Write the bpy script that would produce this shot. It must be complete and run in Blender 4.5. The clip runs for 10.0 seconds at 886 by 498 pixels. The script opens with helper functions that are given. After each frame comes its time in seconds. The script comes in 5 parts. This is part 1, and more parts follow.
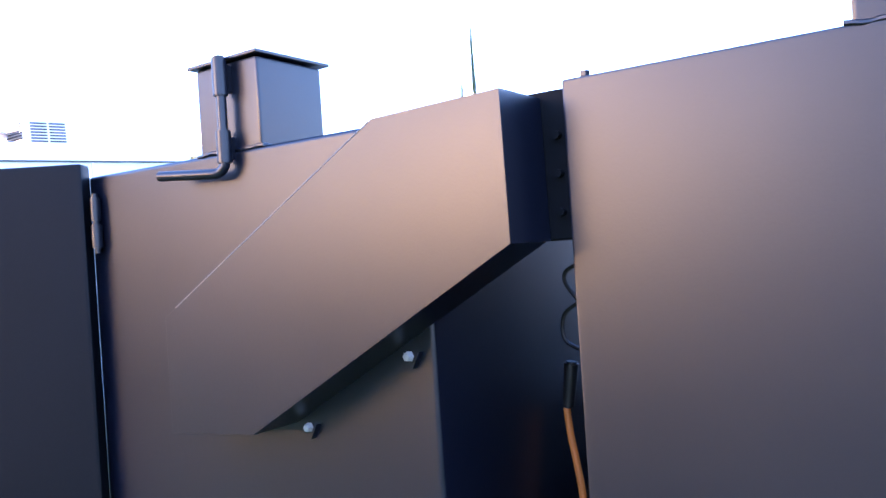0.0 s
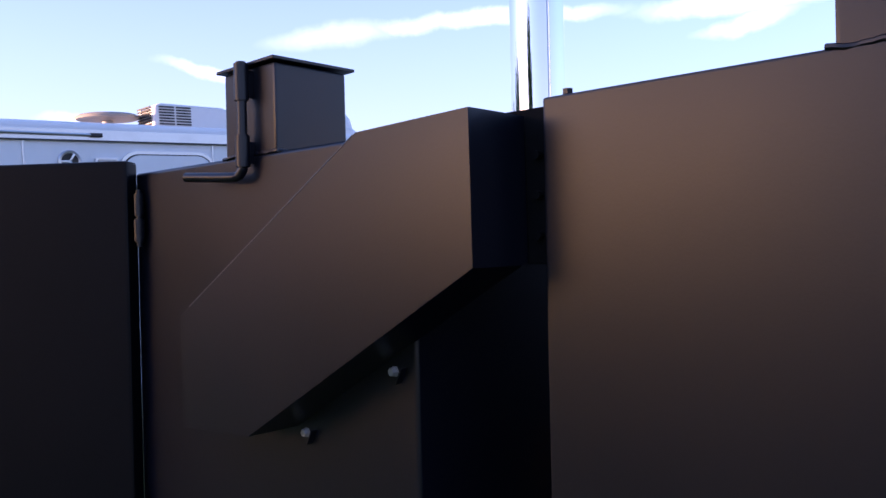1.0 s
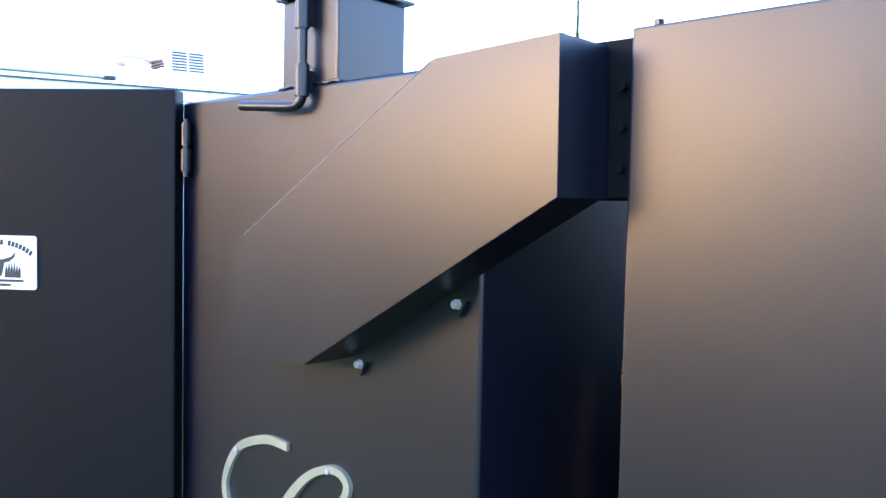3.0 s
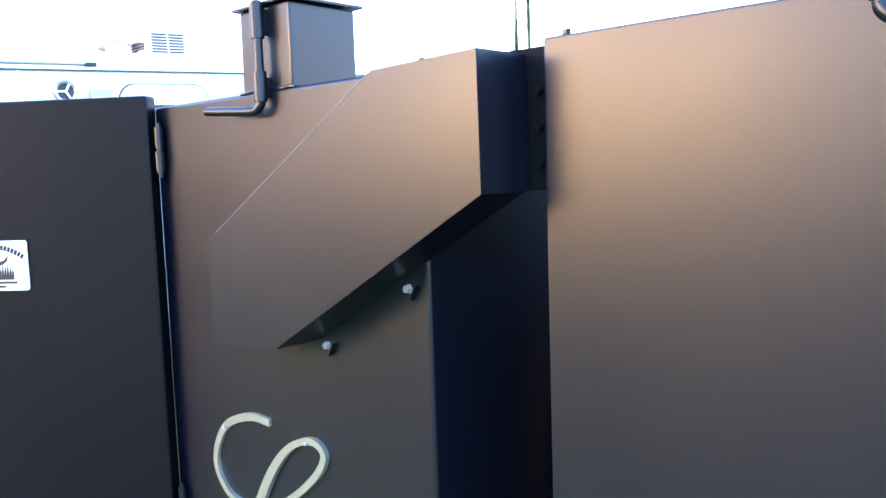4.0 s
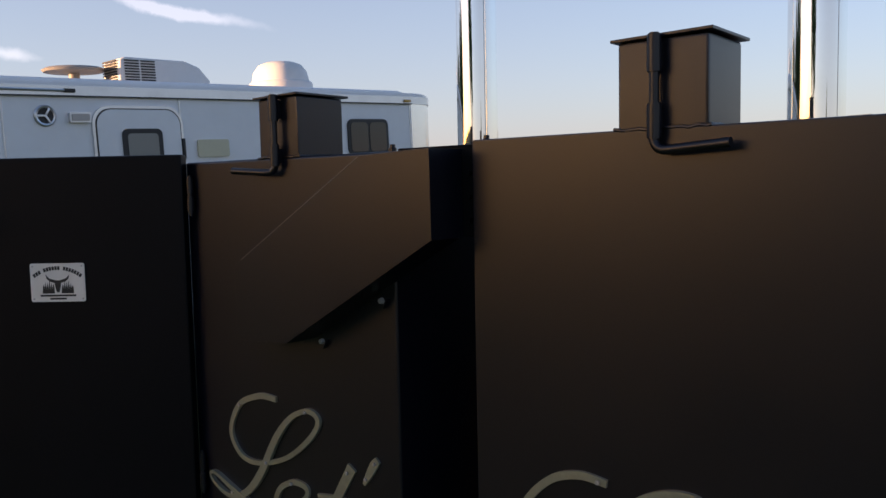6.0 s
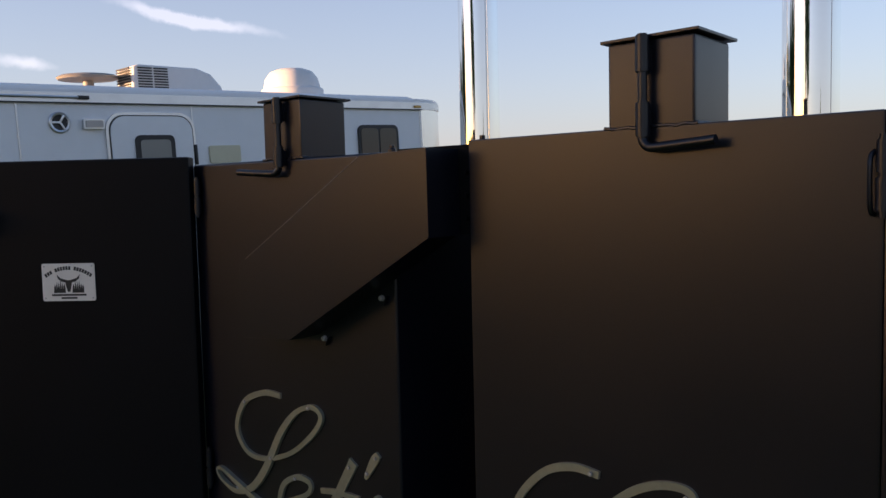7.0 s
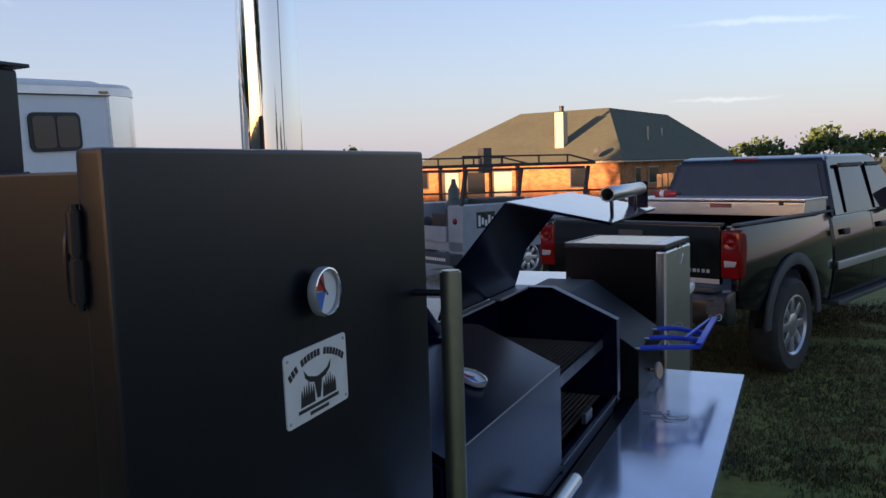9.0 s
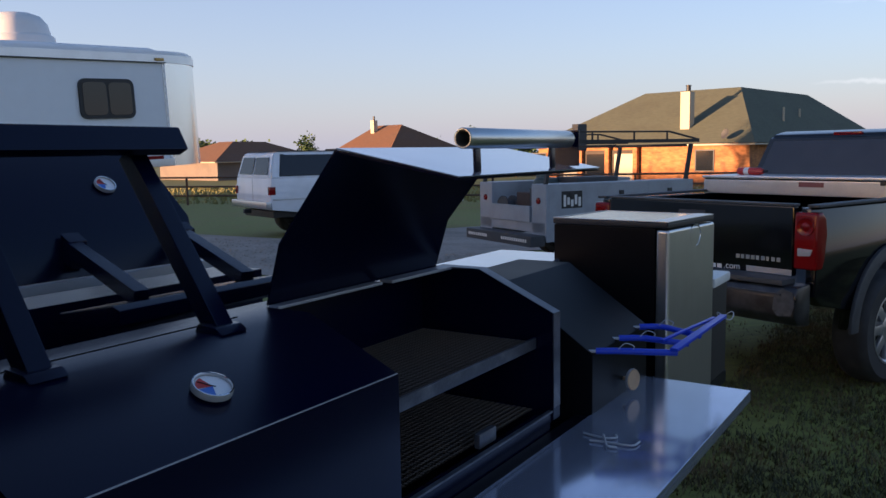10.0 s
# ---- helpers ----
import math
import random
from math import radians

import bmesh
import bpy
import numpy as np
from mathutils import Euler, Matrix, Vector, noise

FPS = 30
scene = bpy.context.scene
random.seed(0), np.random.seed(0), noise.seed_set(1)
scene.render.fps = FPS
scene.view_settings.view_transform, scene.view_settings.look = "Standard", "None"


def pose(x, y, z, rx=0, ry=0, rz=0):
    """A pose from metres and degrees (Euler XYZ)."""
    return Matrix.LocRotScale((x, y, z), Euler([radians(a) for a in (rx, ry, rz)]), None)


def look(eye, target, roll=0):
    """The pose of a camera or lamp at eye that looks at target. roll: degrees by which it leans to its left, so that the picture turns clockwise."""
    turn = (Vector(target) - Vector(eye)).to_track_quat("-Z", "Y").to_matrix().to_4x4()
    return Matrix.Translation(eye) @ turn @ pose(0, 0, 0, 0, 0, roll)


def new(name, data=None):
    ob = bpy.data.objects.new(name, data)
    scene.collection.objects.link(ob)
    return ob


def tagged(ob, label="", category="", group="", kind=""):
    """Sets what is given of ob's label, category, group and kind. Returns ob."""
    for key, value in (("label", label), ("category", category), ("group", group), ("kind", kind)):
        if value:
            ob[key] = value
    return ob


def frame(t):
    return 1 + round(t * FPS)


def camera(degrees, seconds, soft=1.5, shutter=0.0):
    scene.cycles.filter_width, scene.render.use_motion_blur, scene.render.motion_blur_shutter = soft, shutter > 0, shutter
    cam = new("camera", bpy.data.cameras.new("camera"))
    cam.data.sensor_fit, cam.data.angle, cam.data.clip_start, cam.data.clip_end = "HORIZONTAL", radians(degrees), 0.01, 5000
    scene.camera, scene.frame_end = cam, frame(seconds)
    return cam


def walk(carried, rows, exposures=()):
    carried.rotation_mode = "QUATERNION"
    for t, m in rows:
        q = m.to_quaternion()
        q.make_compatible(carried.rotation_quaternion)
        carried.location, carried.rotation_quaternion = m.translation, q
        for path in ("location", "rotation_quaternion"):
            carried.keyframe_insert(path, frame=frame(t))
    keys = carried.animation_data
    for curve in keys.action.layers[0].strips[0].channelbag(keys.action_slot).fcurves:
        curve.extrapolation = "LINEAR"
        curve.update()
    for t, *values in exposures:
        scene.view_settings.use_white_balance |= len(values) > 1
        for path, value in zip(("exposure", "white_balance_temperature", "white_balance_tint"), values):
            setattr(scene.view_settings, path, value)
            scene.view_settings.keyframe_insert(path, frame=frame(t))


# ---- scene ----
cam = camera(57.4, 10.0, soft=1.5)
PATH = [
    (0, (0.107, 0.042, 1.718), (-1.024, 1.692, 1.725), -3.8),
    (0.2, (0.15, 0.094, 1.734), (-1.087, 1.666, 1.774), -2.3),
    (0.5, (0.208, 0.149, 1.737), (-1.098, 1.663, 1.765), -1.7),
    (1, (0.227, 0.165, 1.748), (-1.137, 1.628, 1.736), -1.3),
    (1.5, (0.217, 0.17, 1.723), (-1.174, 1.605, 1.638), -0.5),
    (2, (0.191, 0.159, 1.726), (-1.217, 1.576, 1.627), -0.2),
    (2.2, (0.176, 0.149, 1.721), (-1.235, 1.562, 1.623), 0.2),
    (3.3, (0.159, 0.106, 1.709), (-1.183, 1.584, 1.6), 0.9),
    (3.5, (0.185, 0.112, 1.712), (-1.16, 1.582, 1.54), -0.6),
    (4, (0.282, 0.077, 1.752), (-1.07, 1.539, 1.558), -1.9),
    (4.2, (0.319, -0.0, 1.756), (-0.998, 1.496, 1.603), -0.7),
    (4.5, (0.363, -0.161, 1.746), (-0.901, 1.384, 1.633), -1.1),
    (5, (0.438, -0.305, 1.81), (-0.811, 1.251, 1.68), -0.9),
    (5.5, (0.566, -0.326, 1.825), (-0.692, 1.222, 1.678), -0.9),
    (6, (0.633, -0.323, 1.824), (-0.638, 1.213, 1.665), -1.2),
    (7.5, (0.694, -0.338, 1.805), (-0.606, 1.177, 1.67), -1.3),
    (7.7, (0.71, -0.325, 1.806), (-0.53, 1.24, 1.682), -1.0),
    (8, (0.793, -0.257, 1.797), (-0.279, 1.426, 1.663), -0.6),
    (8.2, (0.846, -0.148, 1.813), (-0.15, 1.58, 1.677), -1.0),
    (8.5, (0.958, -0.072, 1.861), (0.038, 1.696, 1.698), -1.9),
    (8.7, (1.011, 0.044, 1.882), (0.133, 1.833, 1.713), -1.7),
    (9, (1.118, 0.256, 1.898), (0.306, 2.073, 1.699), -1.7),
    (9.2, (1.23, 0.405, 1.878), (0.415, 2.221, 1.681), -1.6),
    (9.5, (1.389, 0.695, 1.861), (0.495, 2.471, 1.648), -0.8),
    (9.8, (1.472, 0.964, 1.83), (0.451, 2.669, 1.612), -1.0),
    (10, (1.487, 1.174, 1.776), (0.406, 2.84, 1.54), -1.0),
]
walk(cam, [(t, look(eye, target, roll)) for t, eye, target, roll in PATH], exposures=[
    (0.0, 5.12, 5000, 34), (0.3, 4.18, 5200, 36), (0.6, 3.28, 5400, 39), (1.0, 2.75, 5550, 42), (1.5, 3.33, 5400, 35), (2.0, 4.08, 5300, 28), (2.2, 4.45, 5300, 26),
    (3.3, 5.36, 5300, 19), (3.6, 5.40, 5300, 19), (3.9, 5.45, 5350, 20), (4.2, 4.75, 5600, 24), (4.5, 3.95, 5850, 28), (4.8, 3.18, 5950, 32), (5.1, 2.52, 6100, 33),
    (5.5, 2.14, 6700, 27), (6.0, 2.02, 6700, 26), (7.5, 2.05, 6650, 27), (8.2, 2.06, 6500, 28), (9.0, 2.06, 6350, 26), (10.0, 2.00, 6100, 25)])

# ---- sky and sun: a clear evening, the sun low behind the camera ----
SUN_X, SUN_Y, SUN_EL = -0.50, -0.866, radians(2.6)   # the sun stands in this direction (x, y), this high
world = bpy.data.worlds.new("evening_sky")
scene.world = world
world.use_nodes = True
wn, wl = world.node_tree.nodes, world.node_tree.links
wn.clear()
sky = wn.new("ShaderNodeTexSky")
sky.sky_type, sky.sun_disc = "NISHITA", False
sky.sun_elevation, sky.sun_rotation = SUN_EL, math.atan2(SUN_X, SUN_Y)
sky.altitude, sky.air_density, sky.dust_density, sky.ozone_density = 200.0, 1.0, 1.45, 2.6
geo = wn.new("ShaderNodeTexCoord")
cn = wn.new("ShaderNodeTexNoise")
cn.inputs["Scale"].default_value, cn.inputs["Detail"].default_value, cn.inputs["Roughness"].default_value = 9.0, 6.0, 0.6
wl.new(geo.outputs["Generated"], cn.inputs["Vector"])


def sky_math(kind, a, b):
    n = wn.new("ShaderNodeMath")
    n.operation = kind
    for k, q in enumerate((a, b)):
        if isinstance(q, (int, float)):
            n.inputs[k].default_value = q
        else:
            wl.new(q, n.inputs[k])
    return n.outputs["Value"]


def sky_vector(kind, a, b):
    n = wn.new("ShaderNodeVectorMath")
    n.operation = kind
    for k, q in enumerate((a, b)):
        if isinstance(q, (tuple, Vector)):
            n.inputs[k].default_value = q
        else:
            wl.new(q, n.inputs[k])
    return n.outputs["Value"] if kind == "DOT_PRODUCT" else n.outputs["Vector"]


def bearing(az, el):
    az, el = radians(az), radians(el)
    return Vector((math.sin(az) * math.cos(el), math.cos(az) * math.cos(el), math.sin(el)))


stir = sky_vector("MULTIPLY", sky_vector("SUBTRACT", cn.outputs["Color"], (.5, .5, .5)), (.06, .06, .035))
gaze = sky_vector("ADD", geo.outputs["Generated"], stir)
wisps = 0.0
# from and to: bearing and height in degrees; half thickness in degrees; density
for a, b, thick, dense in (((-63, 12.8), (-51, 10.2), .55, .9), ((-70, 8.5), (-65.2, 8.5), .5, .8), ((-56, 13.6), (-45, 15.2), 1.0, .7), ((-50, 15.1), (-28, 15.3), .75, 1.0),
                           ((-31, 15.1), (-14, 15.0), .9, 1.0), ((-26, 13.2), (-18, 14.6), .7, .8), ((-9, 3.9), (-1, 4.0), .20, .5), ((-8, 8.9), (4, 8.5), .28, .4)):
    p, q = bearing(*a), bearing(*b)
    c = ((p + q) / 2).normalized()
    along = (q - p).normalized()
    across = c.cross(along).normalized()
    u = sky_math("DIVIDE", sky_vector("DOT_PRODUCT", gaze, along), (q - p).length / 2)
    v = sky_math("DIVIDE", sky_vector("DOT_PRODUCT", gaze, across), math.sin(radians(thick)))
    body = sky_math("SUBTRACT", 1.0, sky_math("ADD", sky_math("MULTIPLY", u, u), sky_math("MULTIPLY", v, v)))
    ahead = sky_math("GREATER_THAN", sky_vector("DOT_PRODUCT", gaze, c), 0.0)
    wisps = sky_math("MAXIMUM", wisps, sky_math("MULTIPLY", sky_math("MULTIPLY", body, ahead), dense))
grainy = sky_math("MULTIPLY", wisps, sky_math("MULTIPLY", cn.outputs["Fac"], 1.9))
cover_amount = sky_math("MINIMUM", sky_math("MULTIPLY", grainy, sky_math("ADD", wisps, .25)), .62)
mixc = wn.new("ShaderNodeMixRGB")
lift = wn.new("ShaderNodeMixRGB")
lift.blend_type = "ADD"
lift.inputs["Fac"].default_value = 1.0
lift.inputs["Color2"].default_value = (1.1, 1.0, 0.9, 1)
bg = wn.new("ShaderNodeBackground")
bg.inputs["Strength"].default_value = 0.12
wout = wn.new("ShaderNodeOutputWorld")
wl.new(cover_amount, mixc.inputs["Fac"])
haze = wn.new("ShaderNodeHueSaturation")
haze.inputs["Saturation"].default_value = 1.1
wl.new(sky.outputs["Color"], haze.inputs["Color"])
veil = wn.new("ShaderNodeMixRGB")          # a thin high veil of cloud
veil.blend_type = "LIGHTEN"
veil.inputs["Fac"].default_value, veil.inputs["Color2"].default_value = 0.30, (1.71, 1.89, 2.12, 1)
elev = wn.new("ShaderNodeSeparateXYZ")
wl.new(geo.outputs["Generated"], elev.inputs["Vector"])
thin = wn.new("ShaderNodeMapRange")        # haze thins out towards the zenith
thin.inputs["From Min"].default_value, thin.inputs["From Max"].default_value = 0.0, 0.55
thin.inputs["To Min"].default_value, thin.inputs["To Max"].default_value = 0.55, 0.08
wl.new(elev.outputs["Z"], thin.inputs["Value"])
wl.new(thin.outputs["Result"], veil.inputs["Fac"])
wl.new(haze.outputs["Color"], veil.inputs["Color1"])
wl.new(veil.outputs["Color"], mixc.inputs["Color1"])
wl.new(veil.outputs["Color"], lift.inputs["Color1"])
wl.new(lift.outputs["Color"], mixc.inputs["Color2"])
wl.new(mixc.outputs["Color"], bg.inputs["Color"])
wl.new(bg.outputs["Background"], wout.inputs["Surface"])
sun = new("sun", bpy.data.lights.new("sun", "SUN"))
sun.data.energy, sun.data.angle, sun.data.color = 3.9, radians(0.6), (1.0, 0.61, 0.30)
sun.matrix_world = look((SUN_X * 50, SUN_Y * 50, 50 * math.tan(SUN_EL)), (0, 0, 0))

# ---- materials ----
def mat(name, base, rough=0.5, metal=0.0, grain=0.0, scale=40.0, bump=0.0, wear=None, wear_amount=0.35, wear_scale=3.0, coat=0.0, stretch=(1, 1, 1), rough_var=0.0, per_object=0.0, spec=0.5):
    m = bpy.data.materials.new(name)
    m.use_nodes = True
    n, l = m.node_tree.nodes, m.node_tree.links
    b = n["Principled BSDF"]
    b.inputs["Base Color"].default_value = (*base, 1)
    b.inputs["Roughness"].default_value, b.inputs["Metallic"].default_value = rough, metal
    b.inputs["Coat Weight"].default_value = coat
    b.inputs["Coat Roughness"].default_value = 0.05
    b.inputs["Specular IOR Level"].default_value = spec
    tc = n.new("ShaderNodeTexCoord")
    mp = n.new("ShaderNodeMapping")
    mp.inputs["Scale"].default_value = stretch
    l.new(tc.outputs["Object"], mp.inputs["Vector"])
    fine = n.new("ShaderNodeTexNoise")
    fine.inputs["Scale"].default_value, fine.inputs["Detail"].default_value = scale, 6.0
    big = n.new("ShaderNodeTexNoise")
    big.inputs["Scale"].default_value, big.inputs["Detail"].default_value = wear_scale, 5.0
    l.new(mp.outputs["Vector"], fine.inputs["Vector"])
    l.new(tc.outputs["Object"], big.inputs["Vector"])
    ramp = n.new("ShaderNodeMapRange")
    ramp.inputs["To Min"].default_value, ramp.inputs["To Max"].default_value = 1.0 - grain, 1.0 + grain
    l.new(fine.outputs["Fac"], ramp.inputs["Value"])
    mul = n.new("ShaderNodeMixRGB")
    mul.blend_type = "MULTIPLY"
    mul.inputs["Fac"].default_value = 1.0
    l.new(ramp.outputs["Result"], mul.inputs["Color2"])
    mix = n.new("ShaderNodeMixRGB")
    mix.inputs["Color1"].default_value = (*base, 1)
    mix.inputs["Color2"].default_value = (*(wear or base), 1)
    wr = n.new("ShaderNodeMapRange")
    wr.inputs["From Min"].default_value, wr.inputs["From Max"].default_value = 0.45, 0.7
    wr.inputs["To Max"].default_value = wear_amount
    l.new(big.outputs["Fac"], wr.inputs["Value"])
    l.new(wr.outputs["Result"], mix.inputs["Fac"])
    l.new(mix.outputs["Color"], mul.inputs["Color1"])
    last = mul.outputs["Color"]
    if per_object:
        oi = n.new("ShaderNodeObjectInfo")
        orr = n.new("ShaderNodeMapRange")
        orr.inputs["To Min"].default_value, orr.inputs["To Max"].default_value = 1.0 - per_object, 1.0 + per_object
        l.new(oi.outputs["Random"], orr.inputs["Value"])
        om = n.new("ShaderNodeMixRGB")
        om.blend_type = "MULTIPLY"
        om.inputs["Fac"].default_value = 1.0
        l.new(last, om.inputs["Color1"])
        l.new(orr.outputs["Result"], om.inputs["Color2"])
        last = om.outputs["Color"]
    l.new(last, b.inputs["Base Color"])
    if rough_var:
        rv = n.new("ShaderNodeMapRange")
        rv.inputs["To Min"].default_value, rv.inputs["To Max"].default_value = max(0.02, rough - rough_var), min(1.0, rough + rough_var)
        l.new(big.outputs["Fac"], rv.inputs["Value"])
        l.new(rv.outputs["Result"], b.inputs["Roughness"])
    if bump:
        bp = n.new("ShaderNodeBump")
        bp.inputs["Strength"].default_value, bp.inputs["Distance"].default_value = bump, 0.002
        l.new(fine.outputs["Fac"], bp.inputs["Height"])
        l.new(bp.outputs["Normal"], b.inputs["Normal"])
    return m


PAINT = mat("satin_black_paint", (0.0034, 0.0042, 0.0092), 0.335, 0.0, 0.12, 260.0, 0.05, (0.0046, 0.0055, 0.0100), 0.5, 4.0, rough_var=0.05, spec=0.46)
# black paint with its shine cut, keeping reflected glow off door and firebox
DULLED_PAINT = mat("dulled_black_paint", (0.0032, 0.0038, 0.0055), 0.48, 0.0, 0.14, 260.0, 0.06, (0.0045, 0.005, 0.007), 0.5, 4.0, rough_var=0.05, spec=0.12)
PIT_PAINT = mat("gloss_blue_black_paint", (0.0007, 0.0017, 0.0150), 0.24, 0.0, 0.12, 220.0, 0.05, (0.0022, 0.0034, 0.0125), 0.5, 3.0, rough_var=0.07, spec=0.25)
PAINT_IN = mat("soot_and_shade_steel", (0.0035, 0.0036, 0.0042), 0.75, 0.0, 0.3, 60.0, 0.3, (0.008, 0.007, 0.006), 0.5, 6.0, spec=0.12)
DULL_FOLD = mat("pale_fold_line", (0.15, 0.14, 0.135), 0.45, 0.2, 0.4, 60.0)
BARE_FOLD = mat("rubbed_fold", (0.30, 0.29, 0.28), 0.4, 0.4, 0.3, 200.0)
STEEL_EDGE = mat("bare_worn_steel_edge", (0.35, 0.35, 0.36), 0.35, 0.9, 0.15, 120.0, 0.1, (0.18, 0.17, 0.16), 0.5, 12.0)
CHROME = mat("polished_chrome", (0.86, 0.85, 0.84), 0.035, 1.0, 0.02, 90.0, 0.0, (0.8, 0.78, 0.75), 0.3, 9.0)
STAINLESS = mat("brushed_stainless", (0.62, 0.61, 0.58), 0.30, 0.9, 0.06, 160.0, 0.05, (0.5, 0.49, 0.46), 0.4, 5.0, stretch=(1, 1, 0.03), rough_var=0.05)
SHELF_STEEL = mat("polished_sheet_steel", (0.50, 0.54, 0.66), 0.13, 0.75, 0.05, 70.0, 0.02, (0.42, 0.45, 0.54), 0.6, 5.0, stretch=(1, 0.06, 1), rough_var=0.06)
PALE_EDGE = mat("pale_bare_strip", (0.32, 0.33, 0.36), 0.45, 0.3, 0.2, 90.0, 0.1, (0.22, 0.22, 0.24), 0.5, 14.0)
EDGE_PAINT = mat("paler_edge_paint", (0.075, 0.080, 0.095), 0.38, 0.5, 0.3, 120.0, 0.1, (0.20, 0.20, 0.21), 0.6, 14.0)
LETTER = mat("cut_brass_coloured_steel", (0.36, 0.37, 0.29), 0.36, 0.6, 0.12, 90.0, 0.05, (0.27, 0.275, 0.22), 0.5, 14.0)
GALV = mat("galvanised_tube", (0.36, 0.36, 0.29), 0.34, 0.9, 0.12, 60.0, 0.05, (0.26, 0.26, 0.2), 0.5, 8.0)
BOLT = mat("zinc_bolt", (0.45, 0.45, 0.45), 0.4, 0.45, 0.05, 90.0)
WHITE_PLATE = mat("white_enamel_plate", (0.74, 0.72, 0.67), 0.4, 0.0, 0.04, 120.0, 0.0, (0.62, 0.59, 0.53), 0.4, 30.0)
INK = mat("black_print", (0.015, 0.015, 0.015), 0.5)
DIAL_FACE = mat("white_dial_face", (0.75, 0.75, 0.74), 0.35)
DIAL_RED = mat("red_dial_sector", (0.5, 0.04, 0.03), 0.4)
DIAL_BLUE = mat("blue_dial_sector", (0.05, 0.16, 0.5), 0.4)
GRATE = mat("expanded_steel_grate", (0.10, 0.075, 0.055), 0.6, 0.3, 0.25, 50.0, 0.2, (0.13, 0.085, 0.055), 0.5, 9.0)
RUBBER = mat("tyre_rubber", (0.022, 0.022, 0.022), 0.75, 0.0, 0.2, 120.0, 0.3, (0.05, 0.047, 0.042), 0.5, 9.0)
CABLE = mat("black_cable", (0.012, 0.012, 0.013), 0.45)
CORD = mat("orange_cord", (0.62, 0.19, 0.03), 0.5)
BLUE = mat("blue_powder_coat", (0.012, 0.05, 0.55), 0.35, 0.0, 0.08, 120.0)
GLASS = mat("dark_tinted_glass", (0.010, 0.013, 0.019), 0.05, 0.0, 0.0, 30.0, 0.0, spec=0.5)


# ---- mesh helpers ----
def flat_faces_first(me):
    """Keeps the wide faces of a plate or box flat up to their rounded edges."""
    nv, ne, nf, nl_ = len(me.vertices), len(me.edges), len(me.polygons), len(me.loops)
    if not nf:
        return
    area, nrm, total = np.zeros(nf), np.zeros(nf * 3), np.zeros(nf, dtype=np.int32)
    me.polygons.foreach_get("area", area)
    if np.sort(area)[-8:].sum() < 0.85 * area.sum() or area.min() == area.max():
        return                                   # a turned or swept form, not a plate
    me.polygons.foreach_get("normal", nrm)
    me.polygons.foreach_get("loop_total", total)
    corner = np.zeros(nl_, dtype=np.int32)
    me.loops.foreach_get("vertex_index", corner)
    face = np.repeat(np.arange(nf), total)
    acc = np.zeros((nv, 3))
    np.add.at(acc, corner, (nrm.reshape(-1, 3) * area[:, None])[face])
    acc /= np.maximum(np.linalg.norm(acc, axis=1, keepdims=True), 1e-12)
    ends, hard = np.zeros(ne * 2, dtype=np.int32), np.zeros(ne, dtype=bool)
    me.edges.foreach_get("vertices", ends)
    me.edges.foreach_get("use_edge_sharp", hard)
    fixed = np.zeros(nv, dtype=bool)
    fixed[ends.reshape(-1, 2)[hard].ravel()] = True
    own = np.zeros(nl_ * 3)
    me.corner_normals.foreach_get("vector", own)
    out = np.where(fixed[corner][:, None], own.reshape(-1, 3), acc[corner])
    me.normals_split_custom_set([tuple(v) for v in out])


def finish(name, bm, material, parent=None, label="", smooth=False):
    bmesh.ops.recalc_face_normals(bm, faces=bm.faces)
    me = bpy.data.meshes.new(name)
    bm.to_mesh(me)
    bm.free()
    if material is not None:
        for one in material if isinstance(material, (list, tuple)) else (material,):
            me.materials.append(one)
    if smooth:
        me.polygons.foreach_set("use_smooth", [True] * len(me.polygons))
        me.set_sharp_from_angle(angle=radians(40))
        flat_faces_first(me)
    ob = new(name, me)
    if parent is not None:
        ob.parent = parent
    if label:
        ob["label"] = label
    return ob


def part(name, bm, material, parent, label="", smooth=True):
    return finish(name, bm, material, parent, label, smooth)


def thing(name, label, category, group="", at=None, kind=""):
    ob = new(name)
    ob.empty_display_size = 0.1
    if at is not None:
        ob.matrix_basis = at
    return tagged(ob, label, category, group, kind)


def bx(x0, x1, y0, y1, z0, z1, bevel=0.0, bm=None, m=None, seg=2):
    own = bmesh.new()
    bmesh.ops.create_cube(own, size=1.0)
    for v in own.verts:
        v.co = Vector((x0 + (v.co.x + 0.5) * (x1 - x0), y0 + (v.co.y + 0.5) * (y1 - y0), z0 + (v.co.z + 0.5) * (z1 - z0)))
    if bevel:
        bmesh.ops.bevel(own, geom=list(own.edges), offset=bevel, segments=seg, affect="EDGES", profile=0.6)
    return join(bm, own, m)


def join(bm, own, m=None):
    if m is not None:
        bmesh.ops.transform(own, matrix=m, verts=own.verts)
    if bm is None:
        return own
    me = bpy.data.meshes.new("tmp")
    own.to_mesh(me)
    own.free()
    bm.from_mesh(me)
    bpy.data.meshes.remove(me)
    return bm


